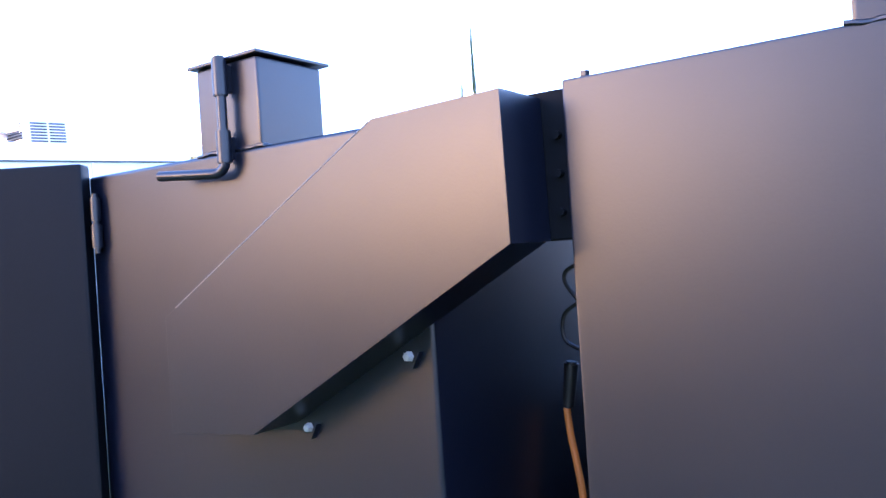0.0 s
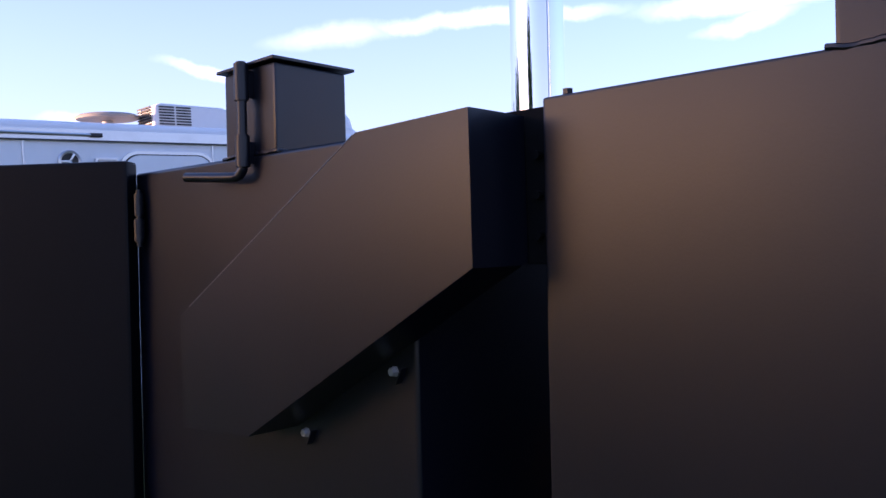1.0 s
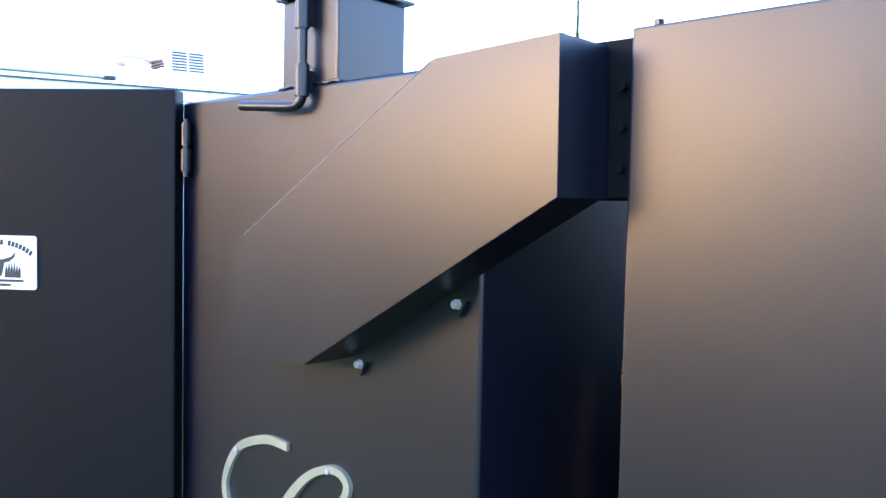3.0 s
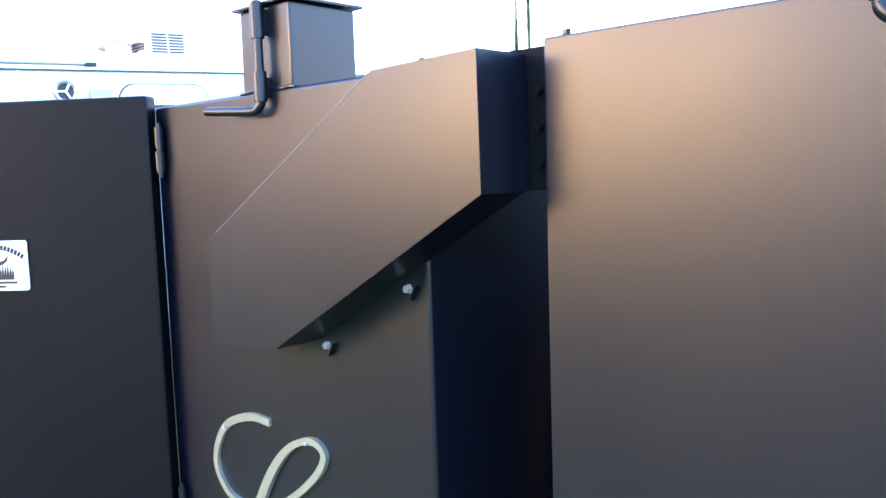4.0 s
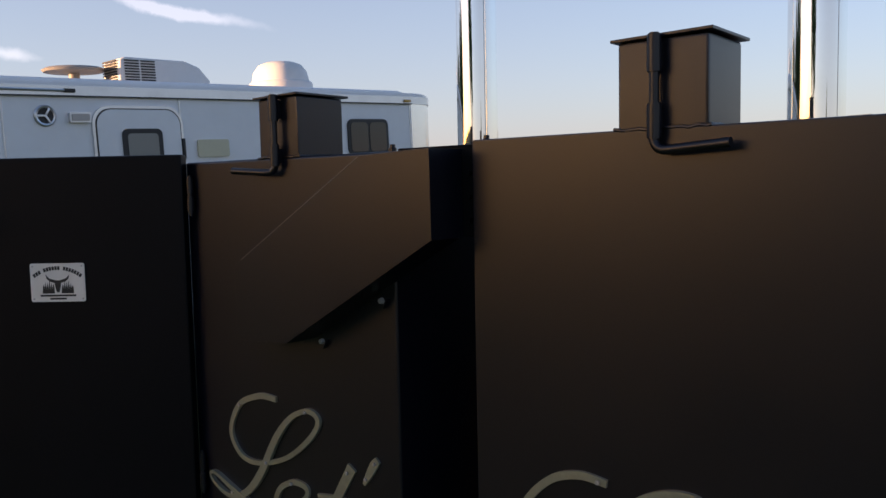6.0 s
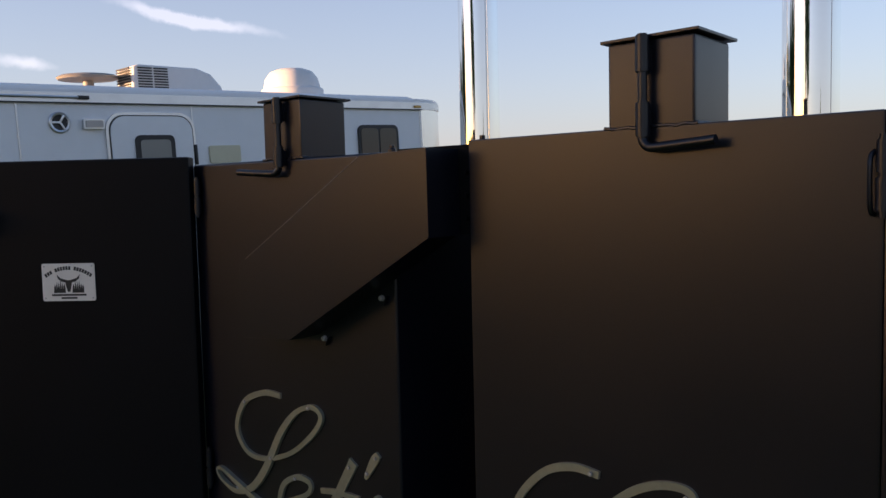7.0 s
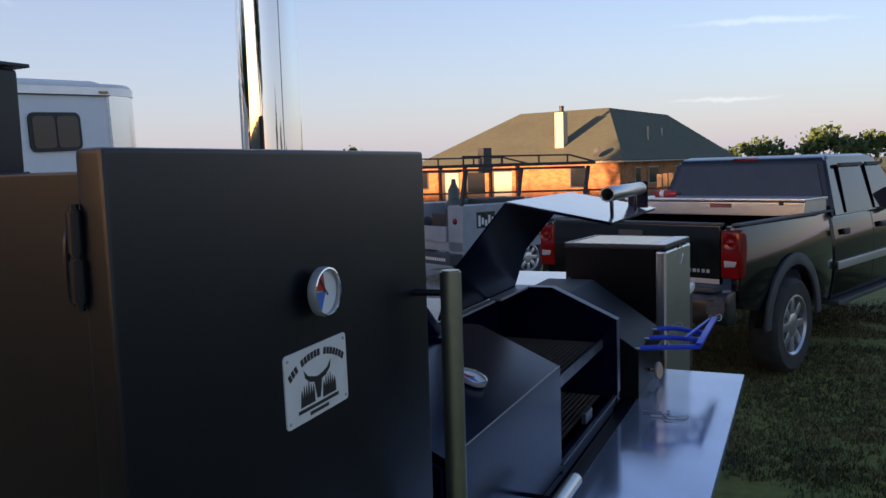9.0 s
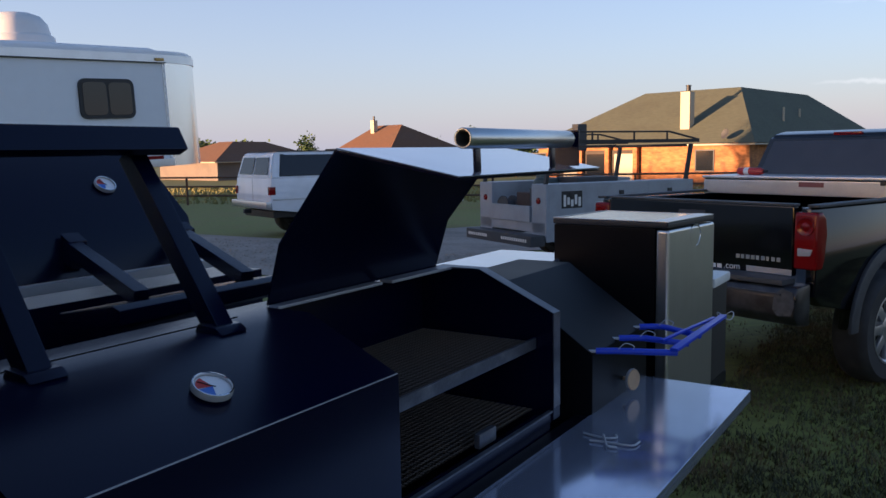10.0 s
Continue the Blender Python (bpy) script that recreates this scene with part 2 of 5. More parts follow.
def rod(a, b, r, seg=14, bm=None, r2=None, bevel=0.0):
    a, b = Vector(a), Vector(b)
    own = bmesh.new()
    bmesh.ops.create_cone(own, cap_ends=True, segments=seg, radius1=r, radius2=r if r2 is None else r2, depth=(b - a).length)
    if bevel:
        bmesh.ops.bevel(own, geom=[e for e in own.edges if len(e.link_faces) == 2 and any(len(f.verts) > 4 for f in e.link_faces)], offset=bevel, segments=2, affect="EDGES")
    turn = (b - a).to_track_quat("Z", "Y").to_matrix().to_4x4()
    return join(bm, own, Matrix.Translation((a + b) / 2) @ turn)


def bar(a, b, w, h, bm=None, bevel=0.003, up=(0, 0, 1)):
    """A box beam of section w x h from a to b."""
    a, b = Vector(a), Vector(b)
    d = (b - a).normalized()
    s = d.cross(Vector(up))
    s = s.normalized() if s.length > 1e-4 else Vector((1, 0, 0))
    u = s.cross(d)
    m = Matrix((s, d, u)).transposed().to_4x4()
    m.translation = (a + b) / 2
    le = (b - a).length
    return bx(-w / 2, w / 2, -le / 2, le / 2, -h / 2, h / 2, bevel, bm, m)


def tube_path(points, r, seg=10, bm=None, closed=False):
    """A round bar swept along points."""
    pts = [Vector(p) for p in points]
    own = bmesh.new()
    rings, nrm = [], None
    for i, p in enumerate(pts):
        t = (pts[min(i + 1, len(pts) - 1)] - pts[max(i - 1, 0)]).normalized()
        if nrm is None:
            nrm = t.orthogonal().normalized()
        nrm = (nrm - t * nrm.dot(t)).normalized()
        bi = t.cross(nrm)
        rings.append([own.verts.new(p + r * (math.cos(2 * math.pi * k / seg) * nrm + math.sin(2 * math.pi * k / seg) * bi)) for k in range(seg)])
    for a, b in zip(rings, rings[1:]):
        for k in range(seg):
            own.faces.new((a[k], a[(k + 1) % seg], b[(k + 1) % seg], b[k]))
    own.faces.new(rings[0])
    own.faces.new(list(reversed(rings[-1])))
    return join(bm, own)


def smooth_points(pts, n=8):
    """Catmull-Rom through pts."""
    pts = [Vector(p) for p in pts]
    out = []
    for i in range(len(pts) - 1):
        p0, p1, p2, p3 = pts[max(i - 1, 0)], pts[i], pts[i + 1], pts[min(i + 2, len(pts) - 1)]
        for k in range(n):
            t = k / n
            out.append(0.5 * ((2 * p1) + (p2 - p0) * t + (2 * p0 - 5 * p1 + 4 * p2 - p3) * t * t + (3 * p1 - p0 - 3 * p2 + p3) * t ** 3))
    out.append(pts[-1])
    return out


def prism(poly, axis, lo, hi, bevel=0.0, bm=None, seg=2):
    """A solid whose outline poly (two coordinates) runs along axis 'x', 'y' or 'z' from lo to hi."""
    own = bmesh.new()

    def at(p, v):
        return {"x": (v, p[0], p[1]), "y": (p[0], v, p[1]), "z": (p[0], p[1], v)}[axis]
    a = [own.verts.new(at(p, lo)) for p in poly]
    b = [own.verts.new(at(p, hi)) for p in poly]
    own.faces.new(a)
    own.faces.new(list(reversed(b)))
    k = len(poly)
    for i in range(k):
        own.faces.new((a[i], b[i], b[(i + 1) % k], a[(i + 1) % k]))
    bmesh.ops.recalc_face_normals(own, faces=own.faces)
    if bevel:
        bmesh.ops.bevel(own, geom=list(own.edges), offset=bevel, segments=seg, affect="EDGES", profile=0.6)
    return join(bm, own)


def sheet(line, axis, lo, hi, thick, bm=None):
    """A bent sheet: the open outline line, offset by thick to its left, run along axis."""
    pts = [Vector((p[0], p[1])) for p in line]
    off = []
    for i in range(len(pts)):
        d1 = (pts[i] - pts[i - 1]).normalized() if i else None
        d2 = (pts[i + 1] - pts[i]).normalized() if i < len(pts) - 1 else None
        n1 = Vector((-d1.y, d1.x)) if d1 else None
        n2 = Vector((-d2.y, d2.x)) if d2 else None
        if n1 and n2:
            nn = (n1 + n2).normalized()
            off.append(pts[i] + nn * thick / max(0.3, nn.dot(n1)))
        else:
            off.append(pts[i] + (n1 or n2) * thick)
    return prism([tuple(p) for p in pts] + [tuple(p) for p in reversed(off)], axis, lo, hi, 0.0, bm)


def lathe(profile, seg=24, bm=None, m=None):
    """Turns (radius, height) pairs round z."""
    own = bmesh.new()
    rings = []
    for r, z in profile:
        rings.append([own.verts.new((max(r, 1e-4) * math.cos(2 * math.pi * k / seg), max(r, 1e-4) * math.sin(2 * math.pi * k / seg), z)) for k in range(seg)])
    for a, b in zip(rings, rings[1:]):
        for k in range(seg):
            own.faces.new((a[k], a[(k + 1) % seg], b[(k + 1) % seg], b[k]))
    bmesh.ops.remove_doubles(own, verts=own.verts, dist=2e-4)
    return join(bm, own, m)


def face_matrix(origin, normal, up=(0, 0, 1)):
    """x to the right of somebody who looks at the face, y up, z out of it."""
    n = Vector(normal).normalized()
    x = Vector(up).cross(n).normalized()
    y = n.cross(x)
    m = Matrix((x, y, n)).transposed().to_4x4()
    m.translation = origin
    return m


# ---- smoker cabinets at the tail of the trailer ----
YP, ZT, ZB = 0.889, 1.900, 0.955           # the rear panels' plane, their top and bottom


def dial(m, parent, radius=0.038, depth=0.034):
    """A bimetal thermometer on the face m."""
    t = part("thermometer", lathe([(0.008, 0.0), (0.008, depth - 0.013), (radius * 0.9, depth - 0.013), (radius, depth - 0.010), (radius, depth), (radius * 0.96, depth + 0.003), (radius * 0.9, depth + 0.001), (radius * 0.9, depth - 0.003)], 32, None, m), BOLT, parent, "steel-cased round dial thermometer")
    own = lathe([(0.0001, depth - 0.004), (radius * 0.91, depth - 0.004)], 32, None, m)
    part("dial_face", own, DIAL_FACE, t)
    for mat_, a0, a1 in ((DIAL_RED, 100, 170), (DIAL_BLUE, 175, 250)):
        own = bmesh.new()
        c = own.verts.new((0, 0, depth - 0.0025))
        ring = [own.verts.new((radius * 0.8 * math.cos(radians(a)), radius * 0.8 * math.sin(radians(a)), depth - 0.0025)) for a in range(a0, a1 + 1, 10)]
        for p, q in zip(ring, ring[1:]):
            own.faces.new((c, p, q))
        part("dial_sector", join(None, own, m), mat_, t)
    part("needle", bx(-0.001, 0.001, -0.006, radius * 0.75, depth - 0.0018, depth - 0.0008, 0, None, m @ pose(0, 0, 0, 0, 0, 38)), INK, t)
    part("glass_rim", lathe([(radius * 0.9, depth - 0.001), (radius * 0.93, depth + 0.0036), (radius * 0.985, depth + 0.003)], 32, None, m), CHROME, t)
    return t


def maker_plate(m, parent, w=0.165, h=0.106):
    """A riveted enamel plate: bars for its lines of writing, an ox skull between flames."""
    own = bmesh.new()
    pts = []
    for cx, cy, a0 in ((w / 2 - .006, h / 2 - .006, 0), (-w / 2 + .006, h / 2 - .006, 90), (-w / 2 + .006, -h / 2 + .006, 180), (w / 2 - .006, -h / 2 + .006, 270)):
        pts += [(cx + .006 * math.cos(radians(a0 + k * 30)), cy + .006 * math.sin(radians(a0 + k * 30))) for k in range(4)]
    own = prism(pts, "z", 0.0, 0.0022)
    p = part("maker_plate", join(None, own, m), WHITE_PLATE, parent, "white enamel plate with dark printed emblem", smooth=False)
    z0, z1 = 0.0023, 0.0027
    for k in range(18):
        if k in (3, 10):
            continue
        a = radians(90 + 33 - k * 66 / 17)
        mk = m @ Matrix.Translation((.128 * math.cos(a), .128 * math.sin(a) - .088, 0)) @ Matrix.Rotation(a - math.pi / 2, 4, "Z")
        part("print_bar", bx(-.0034, .0034, -.0052, .0052, z0, z1, 0, None, mk), INK, p, smooth=False)
    for y, ww in ((-0.036, 0.108), (-0.0445, 0.050)):
        part("print_bar", bx(-ww / 2, ww / 2, y - .0026, y + .0026, z0, z1, 0, None, m), INK, p, smooth=False)
    skull = [(-.004, .006), (-.013, .008), (-.026, .012), (-.036, .022), (-.033, .010), (-.022, .002), (-.010, -.001), (-.008, -.012), (-.004, -.027), (.004, -.027), (.008, -.012), (.010, -.001), (.022, .002), (.033, .010), (.036, .022), (.026, .012), (.013, .008), (.004, .006)]
    part("emblem", join(None, prism(skull, "z", z0, z1), m), INK, p, smooth=False)
    rnd = random.Random(7)
    for side in (-1, 1):
        for k in range(6):
            x = side * (.014 + k * .006)
            top = .004 - abs(k - 2.2) * .004 + rnd.uniform(-.005, .005)
            flame = [(x - .0036, -.030), (x + .0036, -.030), (x + .0032, -.014), (x + .001, top + .004), (x - .0016, -.013)]
            part("flame", join(None, prism(flame, "z", z0, z1), m), INK, p, smooth=False)
    for sx in (-1, 1):
        for sy in (-1, 1):
            part("rivet", lathe([(0.0026, 0.002), (0.0022, 0.0036), (0.0001, 0.0042)], 8, None, m @ Matrix.Translation((sx * (w / 2 - .008), sy * (h / 2 - .008), 0))), BOLT, p)
    return p


def hinge(a, z0, z1, parent, side):
    """A weld-on barrel hinge: two knuckles on a pin and a strap beside them."""
    x, y = a
    zm = (z0 + z1) / 2
    h = part("hinge", rod((x, y, zm + .002), (x, y, z1), .0085, 14, None, None, .002), PAINT, parent)
    part("knuckle", rod((x, y, z0), (x, y, zm - .002), .0095, 14, None, None, .002), PAINT, h)
    part("pin", rod((x, y, z0 - .008), (x, y, z1 + .006), .005, 10), PAINT, h)
    part("weld", bx(x - .004, x + .004, y, YP + .002, z0 + .012, zm - .008, .001), PAINT, h) if side > 0 else None
    return h


def latch_box(cx, w, handle_side, parent):
    """A square pipe socket welded on the cabinet's top, with a plate lid that swings on a rod with a bent handle."""
    y0, y1, zt = 0.8915, 1.032, 2.046 if handle_side > 0 else 2.031
    b = part("vent_box", bx(cx - w / 2, cx + w / 2, y0, y1, ZT - 0.02, zt, .006), PAINT, parent, "square black steel vent box with plate lid")
    lid = bx(cx - w / 2 - .009, cx + w / 2 + .009, y0 - .009, y1 + .012, zt + .001, zt + .006, .001)
    bmesh.ops.rotate(lid, cent=(cx, 0.95, zt), matrix=Matrix.Rotation(radians(-0.8), 3, "Y"), verts=lid.verts)
    part("lid", lid, PAINT, b)
    bead = bmesh.new()
    rnd = random.Random(int(cx * 100))
    pts = [(cx - w / 2 - .006 + i * (w + .012) / 22, y0 - .001 + rnd.uniform(-.0015, .001), ZT + (.006 if handle_side > 0 else -.005) + rnd.uniform(-.002, .0015)) for i in range(23)]
    tube_path(pts, .003, 7, bead)
    tube_path([(cx + w / 2 + .003, y0 + i * .0075, ZT + (.007 if handle_side > 0 else -.005) + rnd.uniform(-.001, .001)) for i in range(20)], .0035, 7, bead)
    part("weld_bead", bead, PAINT, b)
    rx, ry = cx + (-.004 if handle_side > 0 else .008), 0.873
    for za, zb, r in ((zt - .055, zt + .004, .0115), (1.888 if handle_side > 0 else 1.874, 1.944 if handle_side > 0 else 1.924, .0115)):
        part("sleeve", rod((rx, ry, za), (rx, ry, zb), r, 16, None, None, .0015), PAINT, b)
        part("sleeve_weld", bx(rx - .002, rx + .006, ry, y0 + .002, za + .006, zb - .01, .002), PAINT, b)
    dy, hz = (-0.012, 1.871) if handle_side > 0 else (-0.026, 1.860)
    pts = [(rx, ry, zt + .006), (rx, ry, hz + .03), (rx, ry, hz + .014), (rx + handle_side * .004, ry + dy * .05, hz + .006), (rx + handle_side * .012, ry + dy * .1, hz + .001), (rx + handle_side * .03, ry + dy * .3, hz), (rx + handle_side * .125, ry + dy, hz + .006)]
    part("latch_handle", tube_path(smooth_points(pts, 6), .0078, 12), PAINT, b, "bent round-bar latch handle")
    return b


def stack(x, y, parent, top=3.6):
    s = part("chimney_pipe", lathe([(.0625, ZT - .45), (.0625, top), (.059, top), (.059, top - .3)], 64, None, Matrix.Translation((x, y, 0))), CHROME, parent, "tall polished chrome exhaust stack")
    part("pipe_seam", rod((x + .0618 * math.cos(-.55), y + .0618 * math.sin(-.55), ZT), (x + .0618 * math.cos(-.55), y + .0618 * math.sin(-.55), top), .0012, 6), BARE_FOLD, s)
    part("stack_collar", lathe([(.063, ZT), (.069, ZT + .001), (.069, ZT + .006), (.063, ZT + .008)], 40, None, Matrix.Translation((x, y, 0))), PAINT, s)
    return s


# the cabinet on the kerb side, its door shut
cab_r = thing("smoker_cabinet", "tall satin black steel smoker cabinet with shut side door", "smoker cabinet", "smoker cabinets on the trailer", pose(0, 0, 0))
part("cabinet_body", bx(-0.295, 0.424, YP, 1.70, ZB, ZT + .006, .004), PAINT, cab_r)
door_r = part("side_door", bx(0.427, 0.466, 0.872, 1.637, 0.965, 1.930, .007), PAINT, cab_r, "thick black cabinet door, shut")
m = face_matrix((0.466, 1.246, 1.725), (1, 0, 0))
dial(m, door_r, 0.036, 0.024)
maker_plate(face_matrix((0.466, 1.245, 1.594), (1, 0, 0)) @ pose(0, 0, 0, 0, 0, 1.5), door_r)
handle = part("tube_handle", rod((0.536, 1.588, 1.200), (0.536, 1.588, 1.714), .0195, 28, None, None, .003), GALV, door_r, "upright dull metal tube handle")
for z in (1.672, 1.257):
    part("stand_off", rod((0.464, 1.580, z), (0.525, 1.588, z), .0065, 10), PAINT, handle)
for z0, z1 in ((1.768, 1.866), (1.03, 1.13)):
    hinge((0.426, 0.868), z0, z1, cab_r, 1)
    part("hinge_stop", tube_path(smooth_points([(.412, .886, z0 - .004), (.410, .872, z0 + .006), (.410, .870, z1 - .03), (.412, .886, z1 - .016)], 6), .0036, 8), PAINT, cab_r)
latch_box(0.081, 0.152, 1, cab_r)
stack(0.102, 1.671, cab_r)
part("top_nut", lathe([(.009, 0), (.009, .006), (.006, .008), (.006, .014), (.0001, .015)], 6, None, Matrix.Translation((-0.272, 0.905, ZT))), PAINT, cab_r)

# the cabinet on the far side, its door swung open
cab_l = thing("smoker_cabinet", "tall satin black steel smoker cabinet, side door swung open", "smoker cabinet", "smoker cabinets on the trailer", pose(0, 0, 0))
part("cabinet_body", bx(-1.2375, -0.497, YP, 1.70, ZB, ZT - .006, .007, None, None, 3), PAINT, cab_l)
hx, hy = -1.209, 0.859
ux, uy = -0.80, -0.60
mdoor = Matrix(((ux, -uy, 0, hx), (uy, ux, 0, hy), (0, 0, 1, 0), (0, 0, 0, 1)))   # x along the door from its hinge
own = bx(0.0, 0.768, -0.040, 0.0, 0.966, 1.915, .007)
door_l = part("side_door", join(None, own, mdoor), DULLED_PAINT, cab_l, "thick black cabinet door with dulled reflection, swung open")
nl = (0.60, -0.80, 0)


def on_left_door(s, z):
    return (hx + ux * s + nl[0] * .0005, hy + uy * s + nl[1] * .0005, z)


maker_plate(face_matrix(on_left_door(0.341, 1.590), nl) @ Matrix.Diagonal((.88, .95, 1, 1)), door_l)
dial(face_matrix(on_left_door(0.585, 1.760), nl), door_l)
for z0, z1 in ((1.764, 1.855), (1.03, 1.13)):
    hinge((-1.201, 0.876), z0, z1, cab_l, -1)
latch_box(-0.860, 0.138, -1, cab_l)
stack(-0.884, 1.691, cab_l)
part("top_nut", lathe([(.009, 0), (.009, .006), (.006, .008), (.006, .014), (.0001, .015)], 6, None, Matrix.Translation((-0.512, 0.905, ZT - .006))), PAINT, cab_l)

# the folded cover over the burner's duct
cover = thing("burner_cover", "folded black steel cover bolted over the duct", "cover", "", pose(0, 0, 0))
HY = 0.803
outline = [(-0.926, 1.647), (-0.507, 1.884), (-0.328, 1.891), (-0.326, 1.722), (-0.750, 1.484), (-0.926, 1.474)]
part("front_plate", prism(outline, "y", HY, HY + .003, .0008), PAINT, cover)


def flange(p, q, y1, name="flange"):
    d = (Vector(q) - Vector(p)).normalized()
    inner = Vector((d.y, -d.x)) * .003
    quad = [p, q, (q[0] + inner.x, q[1] + inner.y), (p[0] + inner.x, p[1] + inner.y)]
    part(name, prism(quad, "y", HY + .0025, y1), PAINT, cover)


for i in range(6):
    flange(outline[i], outline[(i + 1) % 6], 0.899 if i == 2 else YP - .001)
# thin pale line drawn along the diagonal fold
part("bend_line", tube_path([(-0.900, HY + .0004, 1.6615), (-0.512, HY + .0004, 1.881)], .0011, 8), DULL_FOLD, cover, "pale line along the fold")
for bxx, bz in ((-0.538, 1.584), (-0.727, 1.478)):
    mb = face_matrix((bxx, YP, bz), (0, -1, 0))
    part("bolt", lathe([(.0075, 0.0), (.0075, .0015), (.0062, .002), (.0062, .007), (.005, .0085), (.0001, .0085)], 6, None, mb), BOLT, cover, "zinc hex bolt")
    part("tab", bx(.015, .017, -.008, .016, 0, .010, .0006, None, mb @ pose(0, 0, 0, 0, 0, -28)), PAINT, cover)

# the dark recess between the cabinets
recess = thing("duct_housing", "dark steel housing in the gap between the cabinets", "housing", "", pose(0, 0, 0))
part("back_plate", bx(-0.497, -0.295, 1.66, 1.67, ZB, 1.40, 0), PAINT, recess)
# gap's shade put into the colour: this box and its fittings near black
part("upper_box", bx(-0.4955, -0.2965, 0.902, 1.10, 1.723, ZT - .001, .003), PAINT_IN, recess)
for z in (1.755, 1.80, 1.845):
    part("fitting", rod((-0.309, .903, z), (-0.309, .893, z), .005, 8), PAINT_IN, recess)
part("lower_sill", bx(-0.495, -0.297, 0.905, 1.19, ZB, ZB + .05, .003), PAINT, recess)
for pts in ([(-0.435, 1.20, 1.685), (-0.455, 1.20, 1.675), (-0.458, 1.20, 1.657), (-0.439, 1.20, 1.630)], [(-0.437, 1.20, 1.626), (-0.462, 1.20, 1.608), (-0.468, 1.20, 1.582), (-0.461, 1.20, 1.563), (-0.441, 1.20, 1.552)]):
    w = thing("cable", "thin black cable looped in the gap", "cable", "cables in the gap", pose(0, 0, 0))
    part("wire", tube_path(smooth_points(pts, 8), .0035, 8), CABLE, w)
cord = thing("extension_cord", "orange extension cord with black plug hanging in the gap", "cord", "", pose(0, 0, 0))
part("cord_run", tube_path(smooth_points([(-0.470, 1.20, 1.459), (-0.466, 1.20, 1.416), (-0.458, 1.20, 1.368), (-0.452, 1.20, 1.319), (-0.453, 1.20, 1.248)] + [(-0.443, 1.20, .99)], 8), .0060, 10), CORD, cord)
part("plug", rod((-0.456, 1.20, 1.533), (-0.467, 1.20, 1.459), .012, 12, None, .009, .003), CABLE, cord, "black moulded plug")


# ---- lettering cut from metal and riveted to the rear panels ----
def stroke(pts, widths, parent, name="stroke"):
    """A flat letter stroke on the panel: points (x, z) and half widths."""
    c = smooth_points([(p[0], p[1], w) for p, w in zip(pts, widths)], 9)
    left, right = [], []
    for i, p in enumerate(c):
        d = Vector((c[min(i + 1, len(c) - 1)].x - c[max(i - 1, 0)].x, c[min(i + 1, len(c) - 1)].y - c[max(i - 1, 0)].y)).normalized()
        n = Vector((-d.y, d.x)) * p.z
        n *= 0.66
        left.append((p.x + n.x, p.y + n.y))
        right.append((p.x - n.x, p.y - n.y))
    own = bmesh.new()
    rows = []
    for i, (l, r) in enumerate(zip(left, right)):
        yf = YP - .006 - .00003 * i
        rows.append([own.verts.new((x, y, z)) for (x, z), y in ((l, yf), (r, yf), (r, YP + .001), (l, YP + .001))])
    for a, b in zip(rows, rows[1:]):
        for k in range(4):
            own.faces.new((a[k], a[(k + 1) % 4], b[(k + 1) % 4], b[k]))
    own.faces.new(rows[0])
    own.faces.new(list(reversed(rows[-1])))
    return part(name, own, LETTER, parent, smooth=False)


def rivets(pts, parent):
    for x, z in pts:
        part("rivet", lathe([(.0045, 0), (.004, .003), (.0001, .004)], 10, None, face_matrix((x, YP - .009, z), (0, -1, 0))), BOLT, parent)


def letter(name, label):
    return thing(name, label, "letter", "lettering on the panels", pose(0, 0, .0055))


let = letter("letter_l", "script capital L cut from dull brass-coloured metal")
stroke([(-0.895, 1.313), (-0.96, 1.312), (-1.04, 1.278), (-1.078, 1.205), (-1.04, 1.150), (-0.965, 1.143), (-0.86, 1.178), (-0.775, 1.240), (-0.745, 1.285), (-0.775, 1.304), (-0.835, 1.282), (-0.895, 1.222), (-0.96, 1.120), (-1.02, 1.058), (-1.09, 1.033), (-1.15, 1.050), (-1.172, 1.072), (-1.15, 1.080), (-1.08, 1.055), (-0.99, 1.025), (-0.93, 1.020)],
       [.010, .011, .011, .011, .010, .009, .009, .010, .010, .009, .010, .014, .016, .014, .010, .007, .006, .007, .010, .012, .008], let)
rivets([(-1.036, 1.279), (-0.787, 1.300), (-0.938, 1.150), (-1.08, 1.045)], let)
lete = letter("letter_e", "script letter e cut from dull brass-coloured metal")
stroke([(-0.93, 1.040), (-0.86, 1.062), (-0.80, 1.092), (-0.795, 1.118), (-0.84, 1.122), (-0.89, 1.095), (-0.91, 1.045), (-0.89, 1.005), (-0.83, 1.00), (-0.77, 1.03)], [.006, .008, .009, .010, .010, .011, .012, .012, .009, .006], lete)
rivets([(-0.845, 1.118)], lete)
lett = letter("letter_t", "script letter t cut from dull brass-coloured metal")
stroke([(-0.640, 1.200), (-0.69, 1.120), (-0.745, 1.035), (-0.73, 1.000), (-0.66, 1.03)], [.020, .018, .016, .012, .006], lett)
stroke([(-0.755, 1.108), (-0.70, 1.116), (-0.625, 1.118)], [.009, .010, .008], lett, "crossbar")
rivets([(-0.652, 1.186), (-0.70, 1.10)], lett)
apos = letter("apostrophe", "slanting apostrophe cut from dull brass-coloured metal")
stroke([(-0.560, 1.232), (-0.572, 1.218), (-0.590, 1.190), (-0.602, 1.170)], [.012, .016, .012, .006], apos)
rivets([(-0.566, 1.224), (-0.594, 1.184)], apos)
lets = letter("letter_s", "script letter s cut from dull brass-coloured metal")
